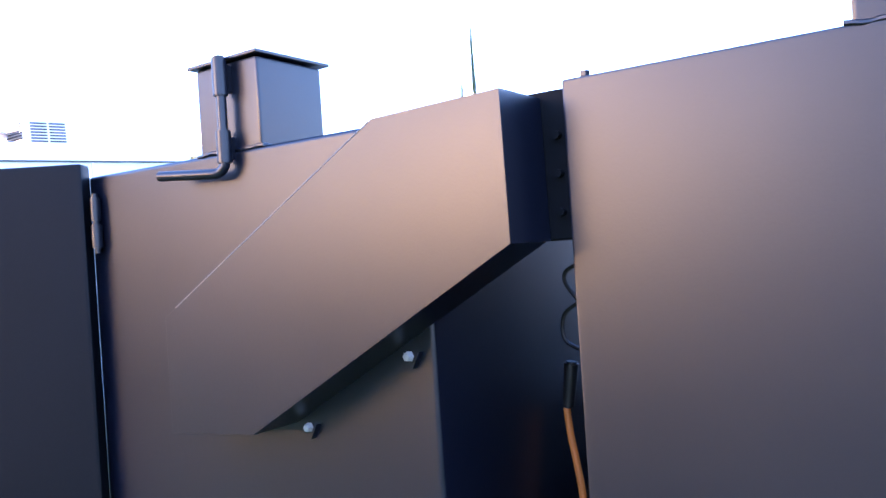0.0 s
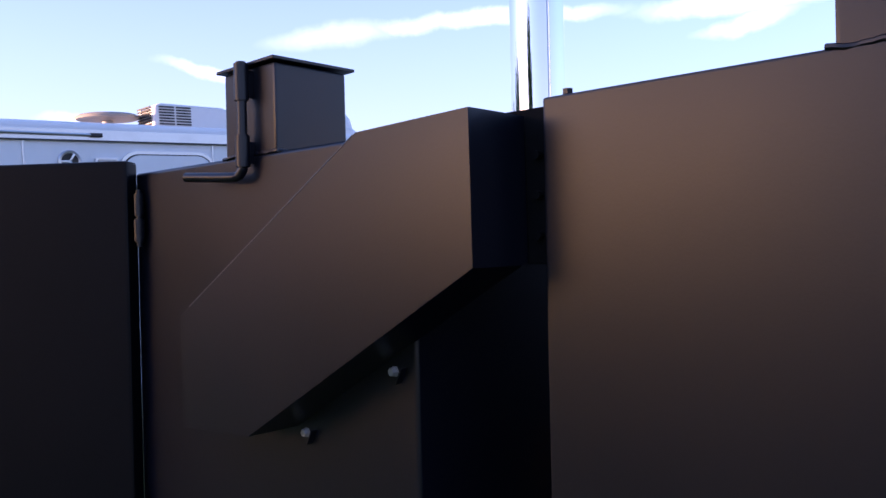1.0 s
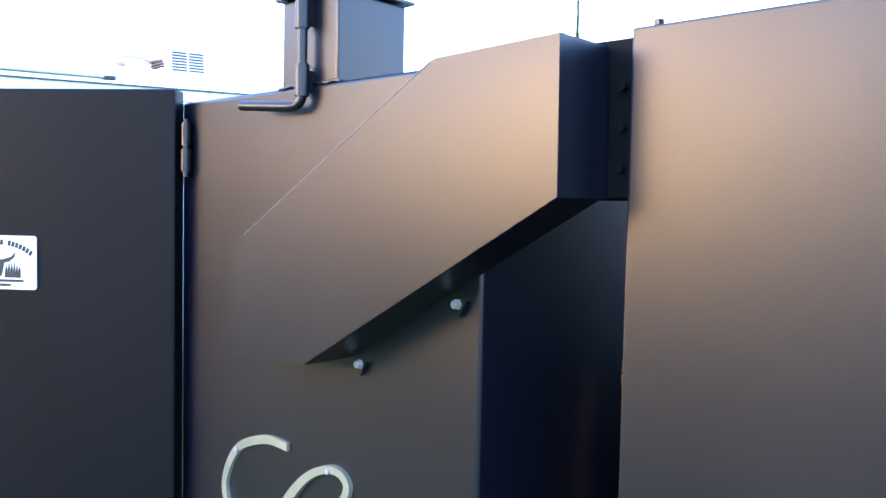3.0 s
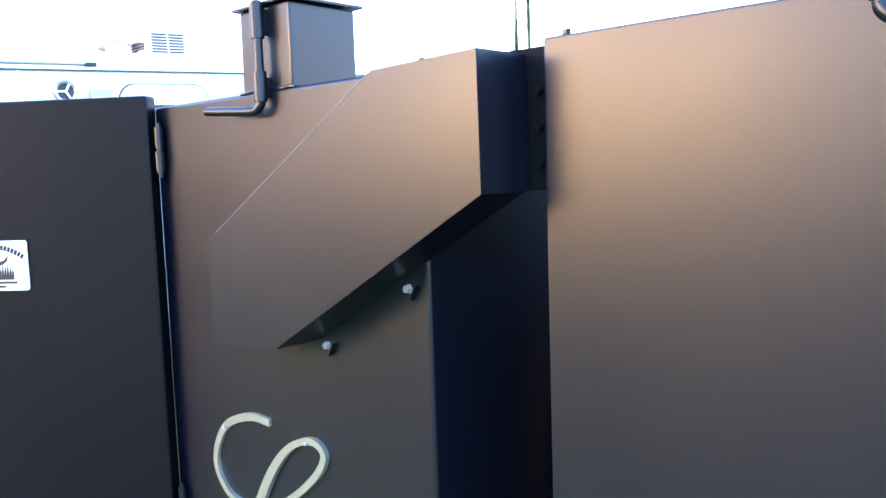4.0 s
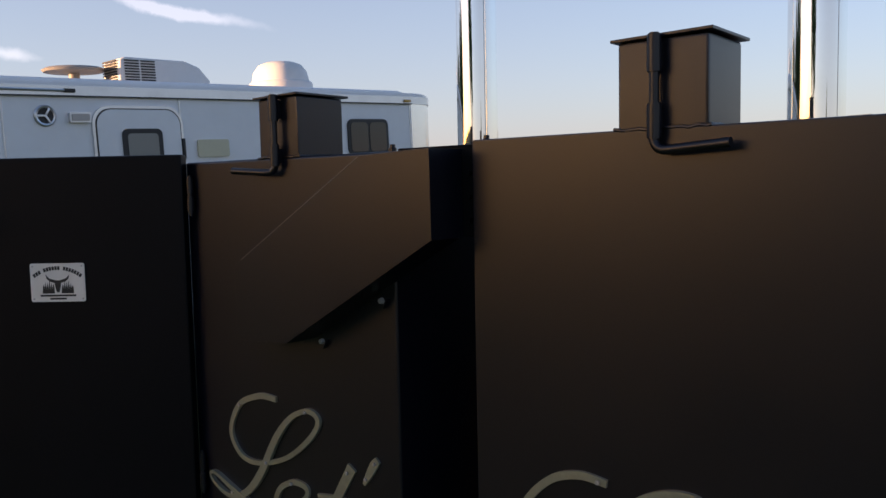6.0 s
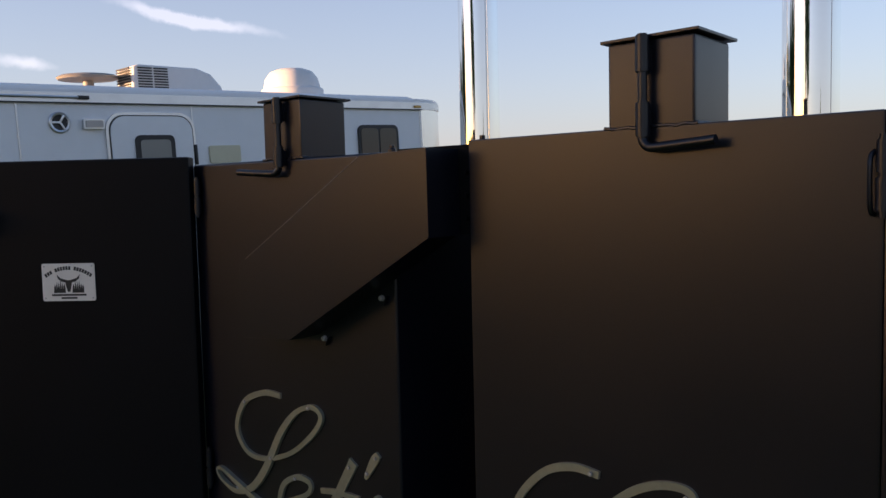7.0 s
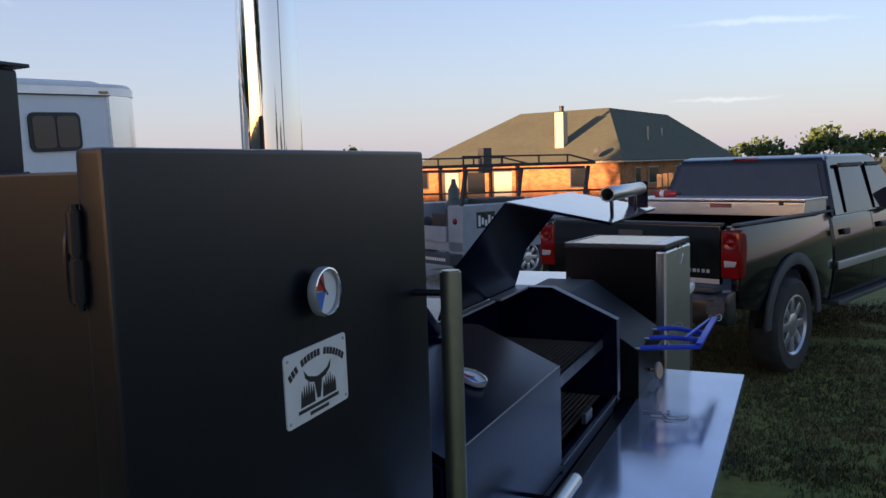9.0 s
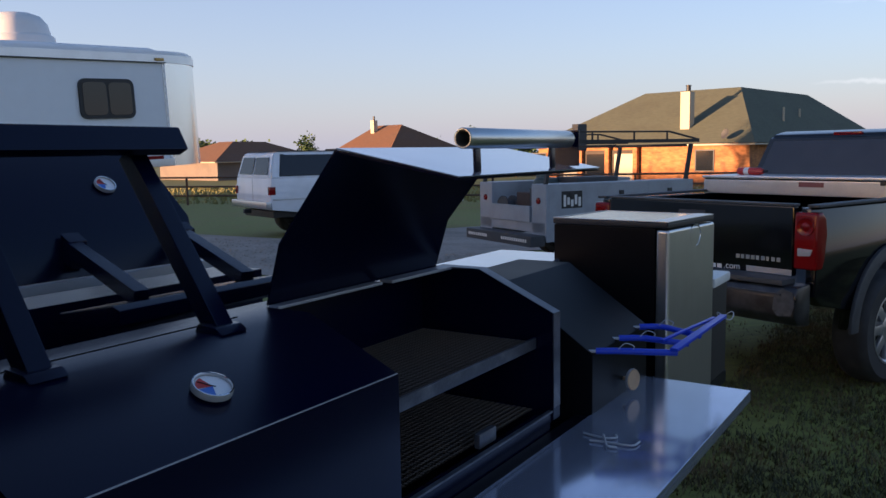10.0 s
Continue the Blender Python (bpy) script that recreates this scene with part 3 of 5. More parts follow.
stroke([(-0.66, 1.03), (-0.60, 1.090), (-0.565, 1.130), (-0.558, 1.10), (-0.545, 1.05), (-0.57, 1.01), (-0.62, 1.02)], [.006, .011, .015, .013, .012, .010, .007], lets)
rivets([(-0.568, 1.120)], lets)
capc = letter("letter_c", "large script capital cut from dull brass-coloured metal")
stroke([(-0.015, 1.303), (-0.07, 1.307), (-0.13, 1.285), (-0.185, 1.225), (-0.205, 1.15), (-0.17, 1.08), (-0.09, 1.06), (-0.01, 1.10)], [.010, .011, .011, .011, .012, .013, .012, .008], capc)
stroke([(-0.09, 1.16), (-0.02, 1.232), (0.05, 1.290), (0.11, 1.313), (0.155, 1.305), (0.148, 1.25), (0.09, 1.17)], [.009, .010, .011, .010, .010, .010, .009], capc)
rivets([(-0.03, 1.304), (0.145, 1.30)], capc)

# ---- the trailer and its open pits ----
XC = -0.388                                  # the trailer's middle line
trailer = thing("trailer", "black steel trailer frame with plank deck", "trailer", "", pose(0, 0, 0))
for x in (-1.15, 0.37):
    part("side_rail", bx(x - .05, x + .05, 0.86, 4.75, 0.52, 0.66, .006), PAINT, trailer)
part("deck_plate", bx(-1.20, 0.425, 0.86, 4.75, 0.662, 0.685, .003), PAINT, trailer)
part("tail_member", bx(-1.20, 0.425, 0.80, 0.86, 0.50, 0.66, .006), PAINT, trailer)
for k, x in enumerate((-1.15, 0.37)):
    part("tongue_bar", bar((x, 4.75, .58), (XC + .05, 7.1, .58), .07, .10), PAINT, trailer)
for y in (2.35, 3.25):
    for x in (-1.42, 0.60):
        wh = part("wheel", lathe([(.33, -.10), (.36, -.06), (.365, 0), (.36, .06), (.33, .10), (.20, .10), (.20, -.10), (.33, -.10)], 32, None, Matrix.Translation((x, y, .365)) @ pose(0, 0, 0, 0, 90, 0)), RUBBER, trailer)
        part("rim", lathe([(.20, .06), (.17, .04), (.10, .07), (.0001, .07)], 24, None, Matrix.Translation((x, y, .365)) @ pose(0, 0, 0, 0, 90 if x > 0 else -90, 0)), STEEL_EDGE, wh)
for k, (x, y) in enumerate(((-1.1, 1.0), (0.33, 1.0), (-1.1, 1.6), (0.33, 1.6))):
    part("cabinet_leg", bx(x - .03, x + .03, y - .03, y + .03, .684, ZB + .001, .003), PAINT, trailer)

XF, ZF, XR, ZR, XH = 0.452, 1.288, 0.200, 1.400, 0.045   # front corner, ridge, hinge line of the near pit


def pit():
    """The long pit on the kerb side, one lid shut and one open."""
    p = thing("barbecue_pit", "long black steel barbecue pit with one lid open", "barbecue pit", "pits on the trailer", pose(0, 0, 0))
    shell = [(-0.02, .70), (-0.02, ZR - .006), (XR - .003, ZR - .006), (XF - .006, ZF - .006), (XF - .006, .70)]
    part("lower_front", prism([(XF - .012, .70), (XF - .004, .70), (XF - .004, .955), (XF - .012, .955)], "y", 1.72, 3.36), PIT_PAINT, p)
    part("rear_wall", prism([(-.02, .70), (-.012, .70), (-.012, ZR - .002), (-.02, ZR - .002)], "y", 1.72, 3.36), PIT_PAINT, p)
    part("floor_plate", prism([(-.012, .70), (XF - .012, .70), (XF - .012, .712), (-.012, .712)], "y", 1.72, 3.36), PAINT_IN, p)
    part("rear_top", prism([(-.02, ZR - .002), (XH + .01, ZR - .002), (XH + .01, ZR + .004), (-.02, ZR + .004)], "y", 1.72, 3.36), PIT_PAINT, p)
    for y0, y1 in ((1.715, 1.730), (2.560, 2.572)):
        part("end_wall", prism(shell, "y", y0, y1), PIT_PAINT, p)
    part("end_wall", prism([(-0.02, .70), (-0.02, ZR + .004), (XR + .004, ZR + .010), (XF + .010, ZF + .004), (XF + .012, .96), (XF - .02, .96), (XF - .02, .70)], "y", 3.352, 3.400, .003), PIT_PAINT, p)
    # edge of the pit's end, paler than its paint
    part("end_trim", prism([(XH, ZR + .011), (XR + .006, ZR + .011), (XF + .013, ZF + .004), (XF + .013, 1.0), (XF + .006, 1.0), (XF + .006, ZF), (XR + .003, ZR + .004), (XH, ZR + .004)], "y", 3.354, 3.398), EDGE_PAINT, p, "paler edge of the pit's end")
    part("hinge_strip", bx(XH + .016, XH + .050, 2.58, 3.00, ZR + .004, ZR + .012, .002), PALE_EDGE, p, "pale bare hinge strip")
    part("hinge_strip", bx(XH + .016, XH + .062, 3.03, 3.35, ZR + .004, ZR + .013, .002), PALE_EDGE, p)
    part("front_rail", bx(XF - .03, XF + .006, 2.575, 3.352, .955, .985, .003), PIT_PAINT, p)
    part("rail_lip", bx(XF - .004, XF + .010, 2.575, 3.352, .986, .992, 0), EDGE_PAINT, p)
    part("damper_block", bx(XF - .03, XF - .012, 2.95, 3.04, .995, 1.035, .004), EDGE_PAINT, p)
    part("grate_angle", bar((.404, 2.575, 1.196), (.404, 3.350, 1.196), .010, .034), EDGE_PAINT, p)
    for z, name in ((1.197, "upper_grate"), (0.985, "lower_grate")):
        own = bmesh.new()
        nx, ny, x0, x1, y0, y1 = 22, 54, -.01, .398, 2.578, 3.350
        for i in range(nx):
            for j in range(ny):
                cx, cy = x0 + (i + .5) * (x1 - x0) / nx, y0 + (j + .5) * (y1 - y0) / ny
                hx2, hy2 = (x1 - x0) / nx / 2, (y1 - y0) / ny / 2
                o = [(cx - hx2, cy), (cx, cy - hy2), (cx + hx2, cy), (cx, cy + hy2)]
                q = [((a - cx) * .74 + cx, (b - cy) * .70 + cy) for a, b in o]
                vo = [own.verts.new((a, b, z + .003)) for a, b in o]
                vi = [own.verts.new((a, b, z)) for a, b in q]
                for k in range(4):
                    own.faces.new((vo[k], vo[(k + 1) % 4], vi[(k + 1) % 4], vi[k]))
        part(name, own, GRATE, p, "expanded steel cooking grate", smooth=False)
    # the shut lid
    lid = part("shut_lid", sheet([(XH, ZR + .004), (XR, ZR + .004), (XF, ZF + .003), (XF, .972)][::-1], "y", 1.735, 2.573, -.005), PIT_PAINT, p, "shut black lid with dial thermometer")
    part("lid_edge", tube_path([(XF + .001, 1.735, ZF + .006), (XF + .001, 2.573, ZF + .006)], .0028, 8), BARE_FOLD, lid, "worn bright fold")
    part("lid_seam", bx(XH + .045, XH + .048, 1.735, 2.45, ZR + .009, ZR + .0105, 0), PAINT_IN, lid)
    sl = math.atan2(ZR - ZF, XF - XR)
    mdial = face_matrix((0.338, 2.152, 1.345), (math.sin(sl), 0, math.cos(sl)), (0, 1, 0))
    dial(mdial @ pose(0, 0, 0, 0, 0, 90), lid, 0.039, 0.018)
    bar_h = part("tube_handle", rod((0.560, 1.72, 1.042), (0.560, 2.345, 1.042), .019, 24, None, None, .002), STAINLESS, lid, "polished tube lid handle")
    for y in (1.84, 2.20):
        part("bracket", rod((XF, y, 1.042), (0.545, y, 1.042), .006, 10), PIT_PAINT, bar_h)
    for y in (1.925, 2.335):
        arm = part("weight_arm", bar((.165, y, ZR + .006), (-.140, y + .03, 1.785), .045, .045, None, .003, (0, 1, 0)), PIT_PAINT, lid, "square tube counterweight arm")
        part("arm_foot", prism([(.125, ZR + .008), (.210, ZR + .008), (.190, ZR + .022), (.135, ZR + .026)], "y", y - .036, y + .036, .003), PIT_PAINT, arm)
    part("counterweight", prism([(-.24, 1.782), (-.06, 1.782), (-.03, 1.795), (-.06, 1.846), (-.24, 1.846)], "y", 1.70, 2.44, .004), PIT_PAINT, lid, "long black counterweight beam")
    return p


pit_near = pit()


lid2 = part("open_lid", sheet([(0.056, ZR + .010), (0.106, 1.563), (0.290, 1.782), (0.612, 1.719)], "y", 2.583, 3.335, .005), PIT_PAINT, pit_near, "black lid swung open, showing its inside")
# polished sheet added over the black lid's front for its bright sheen
top_skin = part("lid_skin", sheet([(0.293, 1.7885), (0.616, 1.7255)], "y", 2.581, 3.337, .0025), SHELF_STEEL, lid2, "added steel sheet for the lid front's bright reflection")
tube = part("tube_handle", lathe([(.021, 0), (.0225, .002), (.0225, .53), (.021, .532), (.018, .53), (.018, .02), (.018, 0), (.021, 0)], 28, None, Matrix.Translation((.588, 2.643, 1.806)) @ pose(0, 0, 0, -90, 0, 0)), STAINLESS, lid2, "polished tube lid handle")
for y in (2.70, 3.08):
    part("bracket", bar((.590, y, 1.731), (.588, y, 1.797), .024, .008), PIT_PAINT, tube)
part("bracket_plate", bx(.54, .61, 3.20, 3.206, 1.735, 1.83, .002), PIT_PAINT, lid2)

pit_far = thing("barbecue_pit", "long black steel barbecue pit on the far side, lid open", "barbecue pit", "pits on the trailer", pose(0, 0, 0))
fx = lambda x: 2 * XC - x
part("body", prism([(fx(-.02), .70), (fx(-.02), ZR - .05), (fx(XR), ZR - .05), (fx(XF), ZF), (fx(XF), .70)], "y", 1.72, 3.36, .004), PIT_PAINT, pit_far)
flid = part("open_lid", sheet([(-.823, ZR + .010), (-.869, 1.565), (-1.114, 1.787), (-1.444, 1.735)], "y", 2.36, 3.115, -.005), PIT_PAINT, pit_far, "black lid swung open, showing its outside")
part("hinge_strip", bx(-.838, -.790, 2.30, 3.16, 1.380, 1.409, .002), BOLT, flid)
dial(face_matrix((-.989, 2.868, 1.677), (.67, 0, .74), (0, 1, 0)) @ pose(0, 0, 0, 0, 0, 90), flid, .036, .020)
for ya, yb in ((2.64, 2.56), (3.06, 2.95)):
    arm = part("weight_arm", bar((-.850, ya, 1.512), (-.400, yb, 1.395), .045, .045, None, .003), PIT_PAINT, flid, "square tube counterweight arm")
    part("arm_foot", prism([(-.845, 1.47), (-.845, 1.55), (-.80, 1.525), (-.80, 1.44)], "y", ya - .03, ya + .03, .003), PIT_PAINT, arm)
part("counterweight", prism([(-.60, 1.325), (-.60, 1.355), (-.36, 1.396), (-.33, 1.385), (-.33, 1.345), (-.36, 1.33)], "y", 2.44, 3.12, .004), PIT_PAINT, flid, "black counterweight beam")
part("centre_deck", bx(fx(-.02), -.02, 1.75, 4.1, 1.20, 1.215, .002), PIT_PAINT, pit_far)

# ---- firebox past the pit, side shelf, fridge ----
firebox = thing("firebox", "low black steel firebox at the end of the pit", "firebox", "", pose(0, 0, 0))
part("body", prism([(-.02, .70), (-.02, 1.345), (.20, 1.345), (.512, 1.130), (.512, .70)], "y", 3.54, 4.06, .004), DULLED_PAINT, firebox)
mk = face_matrix((0.500, 3.82, 0.985), (1, -.25, 0.05))
# a dial; the sunset it reflects is put in as flat tan
tan_dial = part("firebox_dial", lathe([(.007, 0), (.007, .040), (.030, .043), (.037, .047), (.037, .054), (.034, .057), (.0001, .057)], 32, None, mk), mat("sunset_tan_dial", (0.46, 0.30, 0.17), .45, 0, .25, 30.0, .1), firebox, "round dial on a steel stem, its sunset reflection coloured tan")
part("firebox_dial_rim", lathe([(.0372, .045), (.0385, .050), (.0372, .0555)], 32, None, mk), BOLT, tan_dial)

table = thing("worktop", "flat light metal worktop behind the fridge", "worktop", "", pose(0, 0, 0))
part("top", bx(-0.40, 0.0, 3.75, 4.60, 1.285, 1.305, .004), SHELF_STEEL, table)
part("skirt", bx(-0.39, -.01, 3.77, 4.58, .685, 1.285, .003), PAINT, table)

shelf = thing("side_shelf", "long polished steel shelf along the trailer's side", "shelf", "", pose(0, 0, 0))
part("top", bx(0.505, 0.887, 1.95, 4.06, 0.918, 0.933, .002), SHELF_STEEL, shelf)
part("lip", bx(0.878, 0.887, 1.95, 4.06, 0.895, 0.9175, .002), SHELF_STEEL, shelf)
for y in (2.1, 3.0, 3.9):
    part("bracket", bar((.46, y, .74), (.84, y, .905), .03, .03), PAINT, shelf)
part("hinge_rail", bx(.452, .503, 1.95, 4.06, .895, .925, .003), PAINT, shelf)

FR = Matrix.Translation((0.240, 4.61, 0.685)) @ pose(0, 0, 0, 0, 0, -7.0) @ Matrix.Diagonal((1.08, 1.08, 0.98, 1))
fridge = thing("mini_fridge", "small black fridge with a brushed steel door", "fridge", "", FR)
part("cabinet", bx(-.225, .215, -.215, .215, 0, .79, .006), mat("fridge_black", (0.004, 0.004, 0.005), .42, 0, .1, 120, .05, spec=.10), fridge)
part("top_cover", bx(-.228, .268, -.218, .218, .791, .815, .006), INK, fridge)
part("top_panel", bx(-.20, .190, -.195, .195, .8155, .818, .001), mat("glossy_black_top", (0.02, 0.022, 0.028), .16, 0, .1, 60, .02, spec=.5, coat=.3), fridge)
for y0, y1 in ((-.218, -.205), (.205, .218)):
    part("top_trim", bx(-.228, .195, y0, y1, .8158, .819, .001), STEEL_EDGE, fridge)
part("top_trim", bx(-.228, -.215, -.2045, .2045, .8158, .819, .001), STEEL_EDGE, fridge)
part("top_edge", bx(.198, .266, -.218, .218, .8158, .820, .001), STAINLESS, fridge)
dr = part("door", bx(.219, .272, -.218, .218, .03, .786, .014, None, None, 3), STAINLESS, fridge, "brushed steel fridge door")
part("handle_scoop", lathe([(.05, 0), (.045, -.012), (.02, -.02), (.0001, -.022)], 20, None, Matrix.Translation((.2735, .02, .745)) @ pose(0, 0, 0, 0, 90, 0)), CHROME, dr)
crate = thing("storage_box", "black storage box with pale lid beside the fridge", "box", "", pose(0, 0, 0))
part("box_body", bx(.30, .525, 4.93, 5.20, .685, 1.135, .008), INK, crate)
part("box_lid", bx(.29, .538, 4.92, 5.21, 1.136, 1.180, .010), WHITE_PLATE, crate)
part("box_base", bx(-.02, .525, 4.76, 5.22, .62, .684, .004), PAINT, trailer)
# ---- ground, drive and far ground ----
def ground_z(x, y):
    return 0.0 if y < 8 else -0.03 * (min(y, 30) - 8)


GRASS = mat("mown_grass", (0.165, 0.175, 0.029), 0.9, 0, .6, 14.0, .7, (0.185, 0.150, 0.036), .8, .5)
BLADE = mat("grass_blade", (0.052, 0.056, 0.019), 0.7, 0, .5, 30.0, 0, (0.135, 0.098, 0.046), .9, 1.4)
bn, bl = BLADE.node_tree.nodes, BLADE.node_tree.links
each = bn.new("ShaderNodeNewGeometry")
tone = bn.new("ShaderNodeValToRGB")
tone.color_ramp.elements[0].color, tone.color_ramp.elements[1].color = (0.45, 0.55, 0.35, 1), (1.9, 1.45, 1.0, 1)
mixb = bn.new("ShaderNodeMixRGB")
mixb.blend_type = "MULTIPLY"
mixb.inputs["Fac"].default_value = 1.0
src = bn["Principled BSDF"].inputs["Base Color"].links[0].from_socket
bl.new(each.outputs["Random Per Island"], tone.inputs["Fac"])
bl.new(src, mixb.inputs["Color1"])
bl.new(tone.outputs["Color"], mixb.inputs["Color2"])
bl.new(mixb.outputs["Color"], bn["Principled BSDF"].inputs["Base Color"])
GRAVEL = mat("crushed_gravel", (0.31, 0.265, 0.22), 0.9, 0, .5, 14.0, .8, (0.20, 0.17, 0.14), .8, .9)
own = bmesh.new()
ys = [-400, -60, -25, 0, 8, 12, 16, 20, 25, 30, 60, 150, 1500]
xs = [-1500, -60, -20, -8, 0, 8, 20, 60, 1500]
grid = [[own.verts.new((x, y, ground_z(x, y))) for x in xs] for y in ys]
for a, b in zip(grid, grid[1:]):
    for k in range(len(xs) - 1):
        own.faces.new((a[k], a[k + 1], b[k + 1], b[k]))
tagged(finish("ground", own, GRASS), "mown grass field in evening shade", "ground", kind="structure")

# the gravel drive behind the trailer
own = bmesh.new()
rnd = random.Random(3)
left = []
for i in range(33):
    x = -40 + i * 1.2
    near, far = 10.2 + .03 * x + rnd.uniform(-.25, .25), 15.3 + rnd.uniform(-.2, .2)
    rows = [near + (far - near) * k / 6 for k in range(7)]
    left.append([own.verts.new((x, y, ground_z(x, y) + .012)) for y in rows])
for a, b in zip(left, left[1:]):
    for k in range(6):
        own.faces.new((a[k], b[k], b[k + 1], a[k + 1]))
lane = []
for i in range(41):
    y = 14.8 + i * .4
    x0 = -12.25 + .24 * (y - 15.0) + rnd.uniform(-.08, .08)
    lane.append([own.verts.new((x0 + w, y, ground_z(x0, y) + .016)) for w in (0, 2, 4, 6.2 + rnd.uniform(-.15, .15))])
for a, b in zip(lane, lane[1:]):
    for k in range(3):
        own.faces.new((a[k], a[k + 1], b[k + 1], b[k]))
tagged(finish("drive", own, GRAVEL), "pale crushed gravel drive", "drive", kind="structure")
own = bmesh.new()
for i in range(2600):
    x, y = rnd.uniform(-16, 0), rnd.uniform(10.4, 14.5)
    r = rnd.uniform(.012, .04)
    z = ground_z(x, y) + .014
    p = [own.verts.new((x + r * math.cos(a + rnd.uniform(-.4, .4)), y + r * math.sin(a), z)) for a in (0, 1.57, 3.14, 4.71)]
    top = own.verts.new((x + rnd.uniform(-.3, .3) * r, y, z + r * .7))
    for k in range(4):
        own.faces.new((p[k], p[(k + 1) % 4], top))
tagged(finish("gravel_stones", own, GRAVEL), "loose stones on the gravel drive", "gravel", kind="stuff")

# tufts of grass beside the trailer
own = bmesh.new()
for i in range(60000):
    d = rnd.random() ** 0.75
    x, y = rnd.uniform(0.3 - .5 * d, 1.6 + 6.4 * d), 1.6 + 11.0 * d + rnd.uniform(-.8, .8)
    if noise.noise(Vector((x * 1.3, y * 1.3, 0))) + rnd.uniform(-.3, .3) < -.22:
        continue
    for k in range(3):
        a, h, w = rnd.uniform(0, 6.28), rnd.uniform(.012, .05), rnd.uniform(.003, .007)
        bx0, by0 = x + rnd.uniform(-.03, .03), y + rnd.uniform(-.03, .03)
        lean = rnd.uniform(.2, 1.1) * h
        z = ground_z(x, y)
        v = [own.verts.new((bx0 - w * math.sin(a), by0 + w * math.cos(a), z)), own.verts.new((bx0 + w * math.sin(a), by0 - w * math.cos(a), z)), own.verts.new((bx0 + lean * math.cos(a), by0 + lean * math.sin(a), z + h))]
        own.faces.new(v)
for i in range(34000):
    x, y = rnd.uniform(-9, 9), rnd.uniform(-8, 10)
    if y > 1.5 and x > .3:
        continue
    z, a, h, w = ground_z(x, y), rnd.uniform(0, 6.28), rnd.uniform(.012, .05), rnd.uniform(.004, .009)
    own.faces.new([own.verts.new(q) for q in ((x - w * math.sin(a), y + w * math.cos(a), z), (x + w * math.sin(a), y - w * math.cos(a), z), (x + h * .7 * math.cos(a), y + h * .7 * math.sin(a), z + h))])
tagged(finish("grass_tufts", own, BLADE), "short uneven grass blades on the field", "grass", kind="stuff")

# ---- materials of the distance ----
RV_WHITE = mat("white_trailer_skin", (0.78, 0.80, 0.82), 0.30, 0, .04, 8.0, .02, (0.70, 0.72, 0.74), .5, 1.2)
RV_TRIM = mat("aluminium_trim", (0.62, 0.63, 0.65), 0.3, .8, .06, 30.0, .03, (0.5, .5, .52), .5, 3.0)
RV_NOSE = mat("polished_aluminium", (0.80, 0.79, 0.77), 0.24, .9, .03, 12.0, .03, (0.8, .79, .77), .4, 2.0)
PLASTIC = mat("white_moulded_plastic", (0.72, 0.71, 0.68), 0.45, 0, .04, 20.0, .02, (0.62, .6, .56), .4, 3.0)
DARK = mat("dark_rubber_seal", (0.015, 0.015, 0.016), 0.5)
CAR_BLACK = mat("black_car_paint", (0.0035, 0.0038, 0.006), 0.10, 0, .05, 60.0, 0, (0.006, 0.006, 0.007), .5, 2.0, coat=.25, spec=.45)
CAR_WHITE = mat("white_car_paint", (0.80, 0.82, 0.84), 0.3, 0, .03, 30.0, 0, (0.6, .6, .6), .4, 2.0, coat=.3)
CAR_GREY = mat("pale_grey_truck_paint", (0.33, 0.35, 0.37), 0.45, 0, .08, 30.0, .02, (0.24, .24, .24), .5, 3.0)
CLADDING = mat("grey_plastic_cladding", (0.045, 0.047, 0.05), 0.6, 0, .1, 60.0, .1, (0.07, .07, .07), .4, 6.0)
RED_LENS = mat("red_lamp_lens", (0.20, 0.004, 0.005), 0.12, 0, .1, 60.0, 0, spec=.3)
BUMPER = mat("scuffed_black_bumper", (0.012, 0.012, 0.014), 0.32, 0, .2, 40.0, .05, (0.10, 0.10, 0.10), .45, 7.0, rough_var=.12)
WHITE_LENS = mat("clear_lamp_lens", (0.40, 0.38, 0.37), 0.15, 0, .05, 60.0)
TREAD_ALU = mat("diamond_plate", (0.70, 0.70, 0.71), 0.32, .9, .12, 90.0, .25, (0.55, .55, .56), .4, 6.0)
RIM = mat("cast_rim", (0.55, 0.55, 0.56), 0.3, .85, .08, 40.0)
BRICK = mat("warm_brick", (0.42, 0.17, 0.06), 0.9, 0, .75, 3.0, .4, (0.20, 0.08, 0.04), .8, 1.6, stretch=(1, 1, 3))
ROOF = mat("grey_brown_shingle", (0.095, 0.105, 0.07), 0.95, 0, .30, 3.0, .5, (0.075, .08, .055), .5, .5, stretch=(1, 1, 4))
ROOF_RED = mat("red_brown_shingle", (0.155, 0.075, 0.038), 0.95, 0, .30, 3.0, .5, (0.13, .075, .05), .5, .5, stretch=(1, 1, 4))
TRIM = mat("cream_painted_trim", (0.42, 0.37, 0.27), 0.6, 0, .06, 9.0)
WOOD = mat("weathered_fence_board", (0.32, 0.20, 0.10), 0.85, 0, .3, 6.0, .3, (0.24, .15, .08), .5, 1.0, stretch=(4, 4, .5))
PIPE = mat("rusty_pipe_rail", (0.075, 0.045, 0.03), 0.7, .2, .3, 20.0)
BARK = mat("bark", (0.09, 0.065, 0.045), 0.95, 0, .4, 12.0, .5)
LEAF = mat("oak_leaves", (0.042, 0.088, 0.020), 0.75, 0, .4, 1.5, 0, (0.075, .090, .025), .7, .6)


